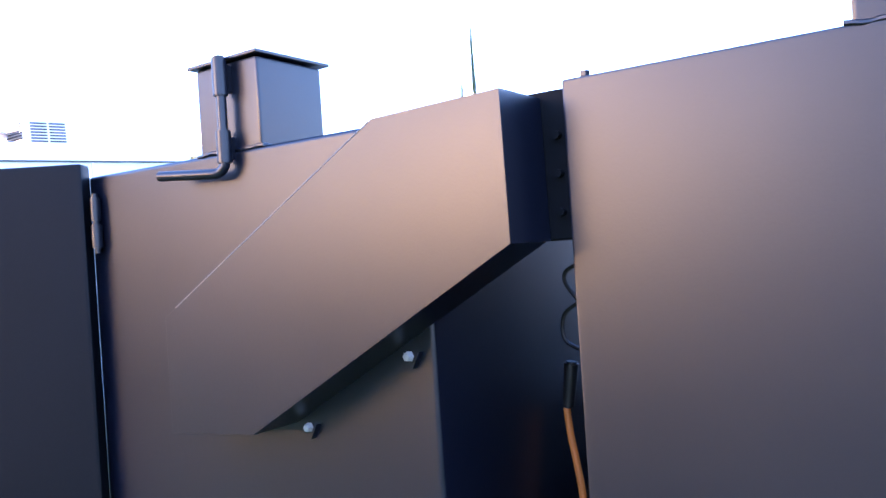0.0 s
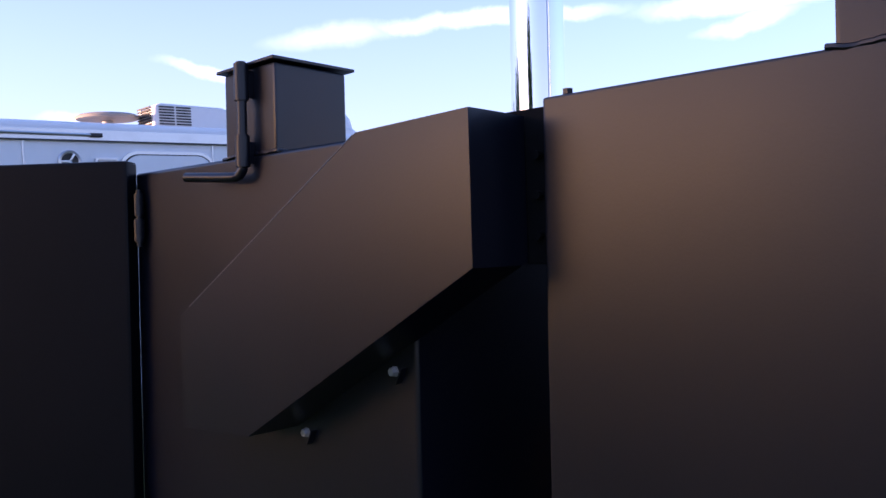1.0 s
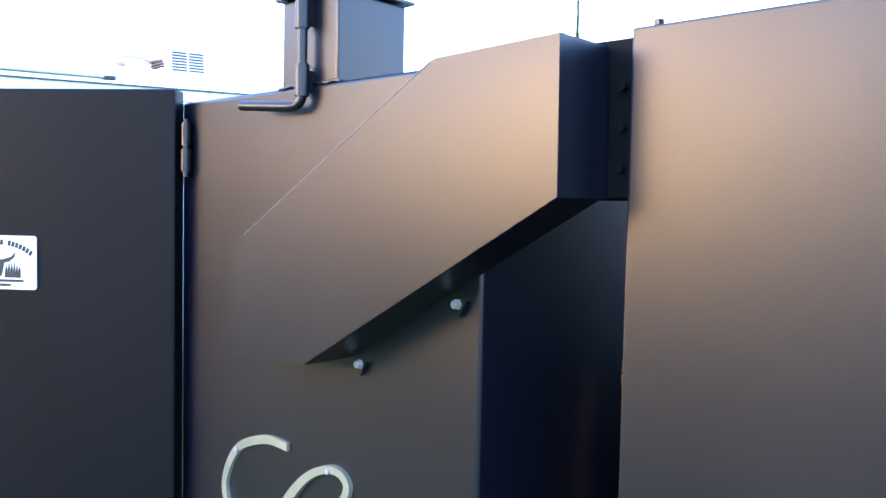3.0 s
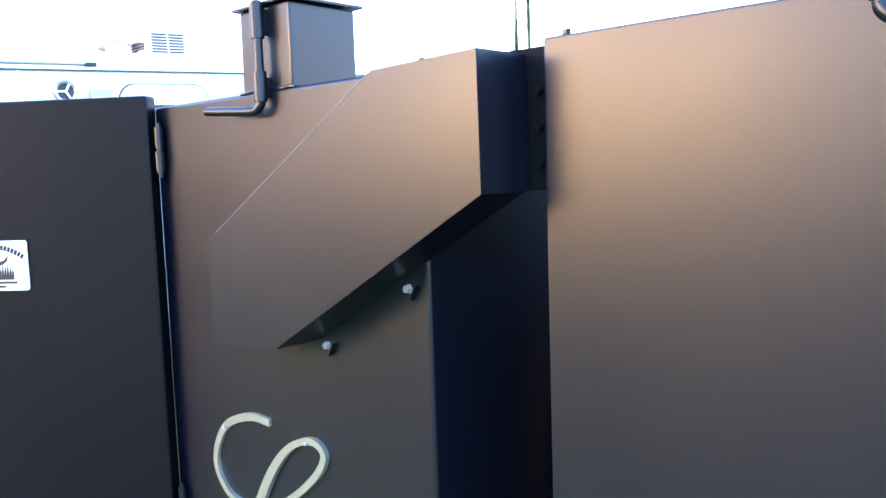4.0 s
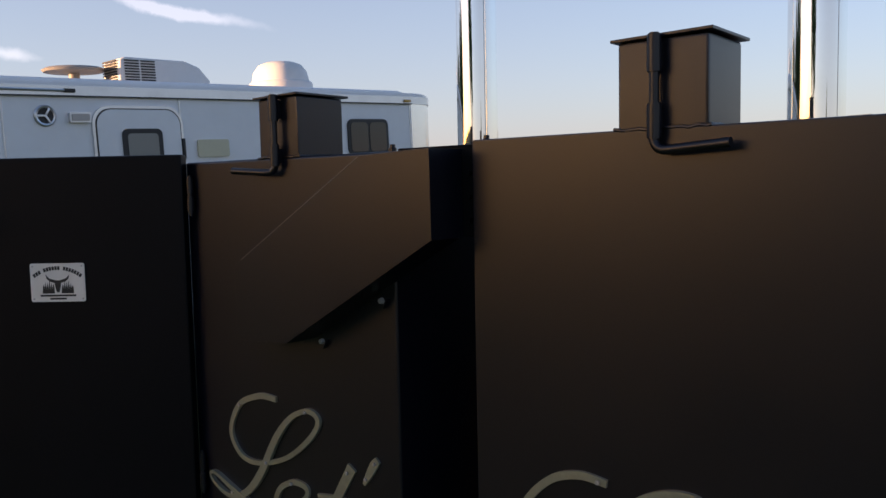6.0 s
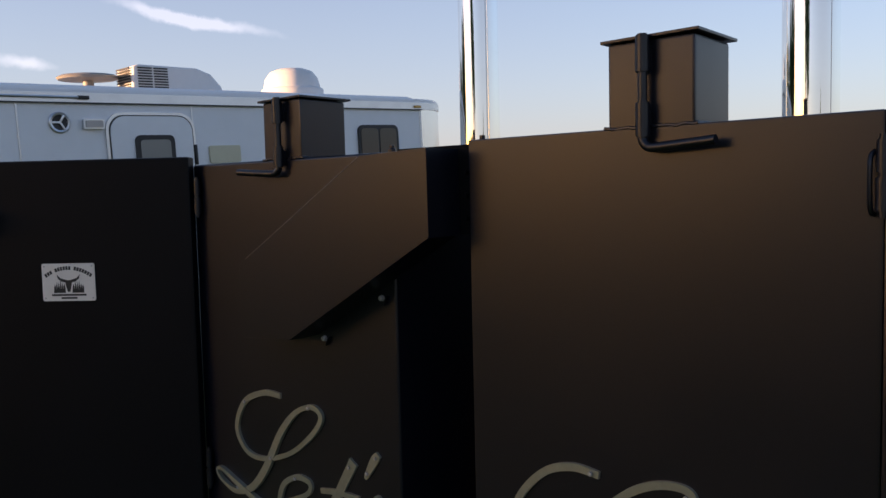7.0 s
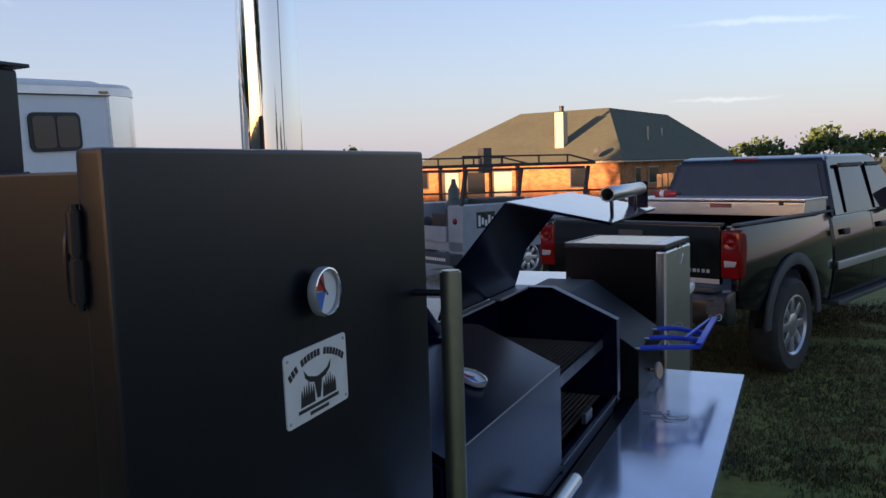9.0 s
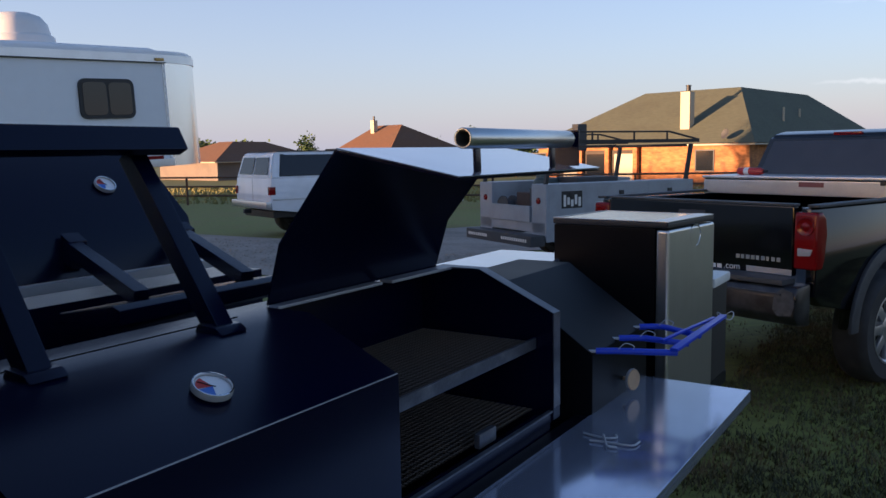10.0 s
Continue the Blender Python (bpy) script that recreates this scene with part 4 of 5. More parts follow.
def wheel(parent, x, y, z, r, w, out, rim=RIM, spokes=8):
    """A wheel standing across x; out is the side, +1 or -1, that shows."""
    m = Matrix.Translation((x, y, z)) @ pose(0, 0, 0, 0, 90 * out, 0)
    wh = part("wheel", lathe([(r * .62, w / 2 - .01), (r * .9, w / 2), (r * .97, w / 2 - .025), (r, w * .25), (r, -w * .25), (r * .97, -w / 2 + .025), (r * .9, -w / 2), (r * .62, -w / 2 + .01)], 40, None, m), RUBBER, parent)
    part("hub", lathe([(r * .57, w / 2 - .06), (r * .30, w / 2 - .075), (.0001, w / 2 - .075)], 40, None, m), CLADDING, wh)
    part("rim", lathe([(r * .64, w / 2 - .006), (r * .61, w / 2 - .004), (r * .57, w / 2 - .020), (r * .56, w / 2 - .062)], 40, None, m), rim, wh)
    part("hub_cap", lathe([(r * .28, w / 2 - .07), (r * .26, w / 2 - .028), (r * .20, w / 2 - .020), (r * .10, w / 2 - .016), (.0001, w / 2 - .016)], 28, None, m), rim, wh)
    for k in range(spokes):
        a = 2 * math.pi * k / spokes
        ma = m @ Matrix.Rotation(a, 4, "Z")
        part("spoke", bx(r * .22, r * .585, -.085 * r, .085 * r, w / 2 - .058, w / 2 - .026, .008, None, ma), rim, wh)
    return wh


def panel(parent, name, pts, thick, material, m=None, label=""):
    """A flat plate with corners pts (3D), thick towards its normal."""
    own = bmesh.new()
    p = [Vector(q) for q in pts]
    n = (p[1] - p[0]).cross(p[2] - p[0]).normalized() * thick
    a, b = [own.verts.new(q) for q in p], [own.verts.new(q + n) for q in p]
    own.faces.new(a)
    own.faces.new(list(reversed(b)))
    for k in range(len(p)):
        own.faces.new((a[k], b[k], b[(k + 1) % len(p)], a[(k + 1) % len(p)]))
    return part(name, join(None, own, m), material, parent, label, smooth=False)


def rounded(x0, x1, z0, z1, r, n=4):
    pts = []
    for cx, cz, a0 in ((x1 - r, z1 - r, 0), (x0 + r, z1 - r, 90), (x0 + r, z0 + r, 180), (x1 - r, z0 + r, 270)):
        pts += [(cx + r * math.cos(radians(a0 + 90 * k / n)), cz + r * math.sin(radians(a0 + 90 * k / n))) for k in range(n + 1)]
    return pts


# ---- horse trailer with living quarters; local x runs along its side, y outwards, z up ----
MR = Matrix(((0.055, 0.9985, 0, -6.105), (0.9985, -0.055, 0, 6.146), (0, 0, 1, 2.587), (0, 0, 0, 1))) @ pose(0, 0, 0, 0, -2.4, 0) @ Matrix.Diagonal((1.066, 1.066, 1.066, 1)) @ Matrix.Translation((0, 0, -2.508))
rv = thing("horse_trailer", "long white gooseneck horse trailer with living quarters", "horse trailer", "", MR)
L0, L1, RN = -7.5, 0.985, 0.70
part("body", prism([(L0, .75), (-2.0 + 1.3, .75), (-0.4, 1.62), (L1, 1.62), (L1, 2.72), (L0, 2.72)], "y", -2.3, 0.0), RV_WHITE, rv)
part("roof_cap", prism([(L0, 2.79), (L1 + .12, 2.795), (L1 - .1, 2.84), (L0, 2.84)], "y", -2.2, -.10, .02), RV_WHITE, rv)
own = bmesh.new()
prof = [(L1 + RN * math.sin(radians(a)), -RN * (1 - math.cos(radians(a)))) for a in range(0, 91, 9)]
prof += [(L1 + RN, RN - 2.3)] + [(L1 + RN * math.cos(radians(a)), RN - 2.3 - RN * math.sin(radians(a))) for a in range(9, 91, 9)]
prism(prof, "z", 1.62, 2.72, 0, own)
def rim(grow):
    rr = RN + grow
    f = [(L0, grow), (L1, grow)] + [(L1 + rr * math.sin(radians(a)), grow - rr * (1 - math.cos(radians(a)))) for a in range(9, 91, 9)]
    return f + [(L1 + rr, RN - 2.3)] + [(L1 + rr * math.cos(radians(a)), RN - 2.3 - rr * math.sin(radians(a))) for a in range(9, 91, 9)] + [(L0, -2.3 - grow)]


part("roof_band", prism(rim(.012), "z", 2.683, 2.765), RV_TRIM, rv)
part("roof_edge", prism(rim(-.004), "z", 2.765, 2.790), RV_WHITE, rv)
part("roof_edge", prism(rim(-.030), "z", 2.790, 2.808), RV_WHITE, rv)
part("nose", own, RV_NOSE, rv, "bright polished aluminium nose")
for k in range(14):
    part("rivet", lathe([(.012, 0), (.009, .005), (.0001, .006)], 8, None, Matrix.Translation((L1 - .012, .001, 1.70 + k * .075)) @ pose(0, 0, 0, -90, 0, 0)), RV_TRIM, rv)
for s in (-5.2, -3.42, -1.94, -.94, L1 - .03):
    part("seam_strip", bx(s - .006, s + .006, .001, .006, 1.62 if s > -.5 else .76, 2.715, 0), RV_TRIM, rv)
part("drip_rail", bx(L0, L1, .013, .024, 2.676, 2.688, .002), CLADDING, rv)
part("lower_rail", bx(-.35, L1, .002, .03, 1.62, 1.70, .006), RV_TRIM, rv)
for s in (-.10, .35, .75):
    part("reflector", bx(s - .12, s + .10, .031, .036, 1.70, 1.735, 0), RED_LENS, rv)


def rv_window(s0, s1, z0, z1, split):
    w = part("window_seal", prism(rounded(s0, s1, z0, z1, .07, 5), "y", .002, .022), DARK, rv, "dark framed trailer window")
    halves = ((s0 + .035, (s0 + s1) / 2 - .012), ((s0 + s1) / 2 + .012, s1 - .035)) if split else ((s0 + .04, s1 - .04),)
    for a, b in halves:
        part("pane", prism(rounded(a, b, z0 + .035, z1 - .035, .045, 4), "y", .023, .026), GLASS if split else mat("frosted_pane", (0.16, 0.18, 0.19), .2), w, smooth=False)


rv_window(0.0, .586, 2.125, 2.508, True)
dframe = part("door_frame", prism(rounded(-2.742, -1.928, 1.0, 2.612, .15, 6), "y", .001, .020), RV_TRIM, rv)
part("door_gap", prism(rounded(-2.719, -1.951, 1.02, 2.589, .135, 6), "y", .0205, .0215), DARK, dframe)
door = part("door_leaf", prism(rounded(-2.707, -1.963, 1.03, 2.579, .13, 6), "y", .021, .030), RV_WHITE, rv, "white entry door with small window")
part("window_seal", prism(rounded(-2.505, -2.145, 1.95, 2.418, .05, 5), "y", .031, .046), DARK, door)
part("pane", prism(rounded(-2.463, -2.187, 1.99, 2.378, .03, 4), "y", .047, .050), mat("curtained_pane", (0.20, 0.21, 0.20), .2), door, smooth=False)
part("hinge", bx(-1.955, -1.93, .02, .045, 2.15, 2.33, .005), DARK, door)
spk = part("speaker", lathe([(.085, 0), (.085, .012), (.075, .02), (.062, .016)], 28, None, Matrix.Translation((-3.105, .001, 2.525)) @ pose(0, 0, 0, -90, 0, 0)), RV_TRIM, rv, "round outdoor speaker")
part("cone", lathe([(.064, .015), (.03, .008), (.0001, .012)], 24, None, Matrix.Translation((-3.105, .001, 2.525)) @ pose(0, 0, 0, -90, 0, 0)), DARK, spk)
for a in (90, 210, 330):
    part("grille_arm", bx(-.008, .008, 0, .066, .014, .022, .002, None, Matrix.Translation((-3.105, .001, 2.525)) @ pose(0, 0, 0, -90, 0, 0) @ pose(0, 0, 0, 0, 0, a)), RV_TRIM, spk)
lamp = part("porch_light", prism(rounded(-2.925, -2.755, 2.472, 2.552, .01, 2), "y", .001, .04), RV_TRIM, rv)
part("lens", prism(rounded(-2.91, -2.77, 2.484, 2.540, .008, 2), "y", .041, .05), WHITE_LENS, lamp)
part("hatch", prism(rounded(-1.795, -1.472, 2.16, 2.318, .02, 3), "y", .001, .022), mat("cream_hatch", (.60, .56, .40), .5, 0, .05, 20), rv, "cream access hatch")
AMBER = mat("amber_lens", (.55, .32, .08), .2)
for s in (-.965, L1 - .07):
    part("marker_lamp", bx(s - .05, s + .05, .013, .03, 2.700, 2.730, .006), AMBER, rv)
for k in range(10):
    part("rivet", lathe([(.012, 0), (.009, .005), (.0001, .006)], 8, None, Matrix.Translation((-.925, .001, 1.95 + k * .075)) @ pose(0, 0, 0, -90, 0, 0)), RV_TRIM, rv)
aw = part("awning_arm", rod((-5.0, .03, 2.735), (-2.88, .03, 2.725), .010, 8), RV_TRIM, rv)
part("awning_joint", bx(-2.95, -2.86, .012, .04, 2.71, 2.74, .005), DARK, aw)
ac = part("air_conditioner", prism([(-2.04, 2.83), (-2.02, 3.13), (-1.96, 3.155), (-1.34, 3.145), (-1.18, 3.09), (-1.06, 2.96), (-1.04, 2.83)], "y", -1.22, -.87, .03, None, 3), PLASTIC, rv, "white rooftop air conditioner")
for k in range(9):
    part("louvre", bx(-1.98, -1.835, -.869, -.862, 2.905 + k * .026, 2.918 + k * .026, 0), DARK, ac)
    part("louvre", bx(-1.815, -1.67, -.869, -.862, 2.905 + k * .026, 2.918 + k * .026, 0), DARK, ac)
    part("louvre", bx(-2.049, -2.035, -1.18, -.91, 2.905 + k * .026, 2.918 + k * .026, 0), DARK, ac)
ant = part("tv_antenna", lathe([(.05, 2.70), (.05, 2.895), (.10, 2.90), (.27, 2.905), (.285, 2.925), (.25, 2.945), (.08, 2.955), (.0001, 2.955)], 32, None, Matrix.Translation((-2.30, -1.245, .125))), mat("weathered_tan_plastic", (.31, .29, .25), .5, 0, .06, 20), rv, "flat round rooftop antenna")
dome = part("satellite_dome", lathe([(.37, 2.83), (.37, 2.98), (.355, 3.0), (.335, 3.01), (.31, 3.12), (.25, 3.20), (.16, 3.235), (.0001, 3.245)], 40, None, Matrix.Translation((.145, -1.3, .02))), PLASTIC, rv, "white rooftop satellite dome")
for s in (-5.4, -4.5):
    wheel(rv, s, -.25, .38, .38, .22, 1)

def lettering(text, size, m, material, parent):
    """Words cut from thin sheet, their foot at m's middle line."""
    cu = bpy.data.curves.new("words", "FONT")
    cu.body, cu.size, cu.extrude = text, size, .0006
    tmp = bpy.data.objects.new("words", cu)
    bpy.context.scene.collection.objects.link(tmp)
    me = bpy.data.meshes.new_from_object(tmp.evaluated_get(bpy.context.evaluated_depsgraph_get()))
    bpy.data.objects.remove(tmp)
    own = bmesh.new()
    own.from_mesh(me)
    bpy.data.meshes.remove(me)
    base = parent.matrix_world if parent.parent is None else parent.parent.matrix_basis
    return part("lettering", join(None, own, base.inverted() @ m), material, parent, "white lettering", smooth=False)


# ---- black crew-cab pickup ----
MT = pose(-0.242, 7.309, 0, 0, 0, -20.7)
truck = thing("pickup_truck", "black crew-cab pickup with steel toolbox across its bed", "pickup truck", "", MT)


def arch(y, z, r, n=12):
    return [(y + r * math.cos(radians(180 - 180 * k / n)), z + r * math.sin(radians(180 - 180 * k / n))) for k in range(n + 1)]


def crowned(bm, z_mid=.90, bow=.060):
    """Cuts a body side into level strips and bows it inwards above and below its waist."""
    for k in range(1, 16):
        z = .46 + k * .06
        bmesh.ops.bisect_plane(bm, geom=bm.verts[:] + bm.edges[:] + bm.faces[:], plane_co=(0, 0, z), plane_no=(0, 0, 1))
    for v in bm.verts:
        v.co.x *= 1 - bow * max(-1.0, min(1.0, (v.co.z - z_mid) / .45)) ** 2
    return bm


side_poly = [(0.0, .78), (0.10, .70), (.52, .62)] + arch(1.06, .46, .51) + [(1.70, .52), (2.02, .52), (2.02, 1.36), (0.02, 1.37)]
for sx in (-1, 1):
    part("bed_side", crowned(prism([(a, b) for a, b in side_poly], "x", sx * .90, sx * .978, .012)), CAR_BLACK, truck)
    own = bmesh.new()
    outer, inner = arch(1.06, .46, .61, 16), arch(1.06, .46, .505, 16)
    prism(outer + list(reversed(inner)), "x", sx * .976, sx * 1.005, .01, own)
    part("fender_flare", own, CLADDING, truck, "grey plastic wheel-arch flare")
    part("rail_cap", bx(sx * .935 - .045, sx * .935 + .045, .02, 2.02, 1.371, 1.392, .008), CLADDING, truck)
    lampo = part("tail_lamp", prism([(-.014, .955), (-.018, 1.15), (-.012, 1.338), (.06, 1.343), (.105, 1.305), (.125, 1.20), (.10, 1.02), (.075, .955)], "x", sx * .82 if sx > 0 else -.985, .985 if sx > 0 else -.82, .02, None, 3), RED_LENS, truck, "red tail lamp with clear reversing lens")
    part("reverse_lens", prism([(sx * .905 + a * .07, 1.075 + b) for a, b in ((-.75, .025), (-.7, -.03), (.55, -.022), (.75, .02))], "y", -.024, -.016, .004), WHITE_LENS, lampo)
    part("lamp_bulb_bowl", lathe([(.062, -.002), (.058, .010), (.045, .006), (.030, .004), (.022, .010), (.0001, .014)], 24, None, face_matrix((sx * .905, -.016, 1.245), (0, -1, 0))), RED_LENS, lampo)
    part("side_moulding", bx(sx * .992 - .012, sx * .992 + .012, 2.12, 4.42, .80, .88, .01), RV_TRIM, truck)
    wheel(truck, sx * .88, 1.05, .425, .425, .26, sx)
    wheel(truck, sx * .87, 5.16, .40, .40, .25, sx)
part("bed_floor", bx(-.9, .9, .05, 2.02, .75, .80, 0), CLADDING, truck)
part("bed_front", bx(-.9, .9, 1.98, 2.02, .80, 1.36, .004), CAR_BLACK, truck)
tg = part("tailgate", bx(-.815, .815, -.01, .05, .90, 1.375, .012), CAR_BLACK, truck, "black tailgate")
part("gate_cap", bx(-.82, .82, -.018, .06, 1.376, 1.395, .006), CLADDING, tg)
part("gate_handle", bx(-.12, .12, -.016, -.008, 1.25, 1.32, .006), CLADDING, tg)
for k in range(9):
    w = (.030, .026, .029, .030, .024, .030, .020, .026, .027)[k]
    part("badge_bar", bx(.385 + k * .0395, .385 + k * .0395 + w, -.0145, -.0105, .992, 1.020, .001), RIM, tg, smooth=False)
bump = part("rear_bumper", prism([(-.02, .58), (-.17, .60), (-.21, .66), (-.21, .80), (-.18, .855), (-.02, .87)], "x", -.96, .96, .02), BUMPER, truck, "scuffed black step bumper")
part("bumper_pad", bx(-.86, .86, -.20, -.04, .862, .90, .01), CLADDING, bump)
part("bumper_strip", bx(.30, .86, -.222, -.212, .80, .815, .002), CLADDING, bump)
part("gate_moulding", bx(.47, .812, -.0135, -.0105, .905, .945, .001), RV_TRIM, tg)
for k in range(4):
    part("decal_bar", bx(.08 + k * .05, .08 + k * .05 + .038, -.0145, -.0105, .905, .935, .001), WHITE_PLATE, tg, smooth=False)
lettering(".com", .068, MT @ face_matrix((.285, -.0125, .908), (0, -1, 0)), WHITE_PLATE, tg)
part("corner_scuff", prism([(.80, .70), (.84, .66), (.93, .67), (.955, .74), (.94, .83), (.87, .85), (.81, .80)], "y", -.2125, -.2105), mat("scuffed_primer", (.07, .068, .065), .8, 0, .8, 30, .3), bump, smooth=False)
tb = part("toolbox", prism([(1.42, 1.36), (1.42, 1.485), (1.46, 1.50), (1.93, 1.50), (1.96, 1.485), (1.96, 1.36)], "x", -.93, .93, .006), TREAD_ALU, truck, "diamond-plate toolbox across the bed")
part("toolbox_lid", bx(-.94, .94, 1.405, 1.97, 1.497, 1.522, .006), TREAD_ALU, tb)
part("toolbox_badge", bx(.02, .24, 1.414, 1.419, 1.435, 1.475, .002), mat("red_label", (.22, .07, .07), .5), tb)
part("toolbox_latch", bx(.70, .74, 1.408, 1.419, 1.46, 1.50, .002), DARK, tb)
# cab
cab_low = [(2.06, .50), (4.46, .50), (4.46, 1.33), (2.06, 1.33)]
part("cab_body", crowned(prism(cab_low, "x", -.978, .978, .03, None, 3)), CAR_BLACK, truck)
own = bmesh.new()
secs = [((2.10, 1.30), .965), ((2.28, 1.885), .80), ((2.42, 1.925), .76), ((3.55, 1.925), .76), ((3.78, 1.895), .79), ((4.60, 1.30), .955)]
rows = [[own.verts.new((x, y, z)) for x in (-w, w)] for (y, z), w in secs]
for a, b in zip(rows, rows[1:]):
    own.faces.new((a[0], a[1], b[1], b[0]))
own.faces.new([r[0] for r in rows])
own.faces.new([r[1] for r in reversed(rows)])
own.faces.new((rows[0][0], rows[-1][0], rows[-1][1], rows[0][1]))
bmesh.ops.recalc_face_normals(own, faces=own.faces)
bmesh.ops.bevel(own, geom=list(own.edges), offset=.03, segments=3, affect="EDGES")
part("cab_roof", own, CAR_BLACK, truck)
inset = [(-.86, 2.118, 1.375), (.87, 2.118, 1.375), (.73, 2.258, 1.83), (-.73, 2.258, 1.83)]
panel(truck, "rear_window", [(x, y - .004, z) for x, y, z in inset], .004, mat("smoked_rear_glass", (0.030, 0.034, 0.044), .06, 0, .1, 6.0, 0, (0.042, 0.046, 0.056), .6, 2.0), None, "dark tinted rear window")
part("brake_lamp", bx(-.13, .13, 2.235, 2.27, 1.875, 1.905, .006), RED_LENS, truck)
for sx in (-1, 1):
    for (ya, yb, yc, yd) in ((2.42, 3.20, 3.17, 2.52), (3.30, 4.32, 3.80, 3.32)):
        zs = (1.345, 1.80)
        def skin(y, z):
            t = (z - 1.30) / (1.885 - 1.30)
            return (sx * (.965 - (.965 - .80) * t + .010), y, z)
        pts = [skin(ya, zs[0]), skin(yb, zs[0]), skin(yc, zs[1]), skin(yd, zs[1])]
        win = panel(truck, "side_window", pts if sx > 0 else list(reversed(pts)), .004, GLASS)
        part("rain_visor", bar((pts[3][0] + sx * .012, pts[3][1], 1.815), (pts[2][0] + sx * .012, pts[2][1], 1.815), .03, .035), CLADDING, win)
    for y in (2.09, 3.25, 4.44):
        part("door_gap", crowned(bx(sx * .9770 - .003, sx * .9770 + .003, y - .004, y + .004, .55, 1.31, 0)), DARK, truck)
    for y in (2.28, 3.42):
        part("door_handle", bx(sx * .985 - .014, sx * .985 + .014, y, y + .16, 1.13, 1.19, .01), DARK, truck)
    part("mirror", bx(sx * 1.10 - .09, sx * 1.10 + .09, 4.20, 4.30, 1.34, 1.60, .03), CLADDING, truck)
    own = bmesh.new()
    front_poly = [(4.48, .52), (4.60, .52)] + arch(5.16, .45, .50) + [(5.72, .55), (5.98, .60), (6.0, 1.05), (5.9, 1.17), (4.48, 1.28)]
    prism(front_poly, "x", sx * .55, sx * .975, .02, own)
    part("front_fender", own, CAR_BLACK, truck)
    part("running_board", bx(sx * .90 - .10, sx * .90 + .10, 2.15, 4.30, .44, .49, .015), CLADDING, truck)
part("hood", bx(-.56, .56, 4.48, 5.95, .6, 1.22, .03), CAR_BLACK, truck)
part("antenna", rod((.80, 4.9, 1.2), (.80, 4.86, 1.9), .003, 6), DARK, truck)
ext = thing("red_canister", "small red canister lying on the toolbox", "canister", "", MT @ pose(-.62, 1.70, 1.556, 0, 90, 0))
part("canister_body", lathe([(.0001, -.13), (.03, -.13), (.034, -.11), (.034, .10), (.02, .13), (.0001, .13)], 18), mat("red_canister_paint", (.42, .03, .025), .35), ext)
part("label_band", lathe([(.0345, -.06), (.0352, -.058), (.0352, -.012), (.0345, -.010)], 18), WHITE_PLATE, ext)
part("valve", rod((0, 0, .128), (.0, .0, .168), .012, 10), DARK, ext)

# ---- white square-bodied estate car; local y runs to its front ----
sub = thing("estate_car", "white square-bodied four-wheel-drive estate car", "car", "", Matrix.Translation((-13.02, 17.01, -0.26)) @ pose(0, 0, 0, 0, 0, -19.8) @ Matrix.Diagonal((1.04, 1.04, 1.04, 1)))
WY0, WY1, WR = -.03, 3.42, .42
low = [(-1.40, .70), (-.55, .60), (-.54, .62)] + arch(WY0, .60, .46) + [(.50, .60), (2.92, .59)] + arch(WY1, .58, .46) + [(3.93, .62), (4.12, .70), (4.16, 1.10), (4.10, 1.235), (2.66, 1.42), (-1.40, 1.44), (-1.43, 1.05)]
part("body", prism(low, "x", -.98, .98, .025), CAR_WHITE, sub)
own = bmesh.new()
secs = [((-1.41, 1.43), .96), ((-1.27, 1.98), .84), ((-1.14, 2.05), .80), ((1.96, 2.05), .80), ((2.13, 2.00), .84), ((2.66, 1.42), .96)]
rows = [[own.verts.new((x, y, z)) for x in (-w, w)] for (y, z), w in secs]
for a, b in zip(rows, rows[1:]):
    own.faces.new((a[0], a[1], b[1], b[0]))
own.faces.new([r[0] for r in rows])
own.faces.new([r[1] for r in reversed(rows)])
own.faces.new((rows[0][0], rows[-1][0], rows[-1][1], rows[0][1]))
bmesh.ops.recalc_face_normals(own, faces=own.faces)
bmesh.ops.bevel(own, geom=list(own.edges), offset=.03, segments=2, affect="EDGES")
part("cabin", own, CAR_WHITE, sub)
part("underbody", bx(-.80, .80, -1.30, 4.0, .50, .66, .02), DARK, sub)
for y in (WY0, WY1):
    part("axle", rod((-.80, y, WR), (.80, y, WR), .07, 10), DARK, sub)
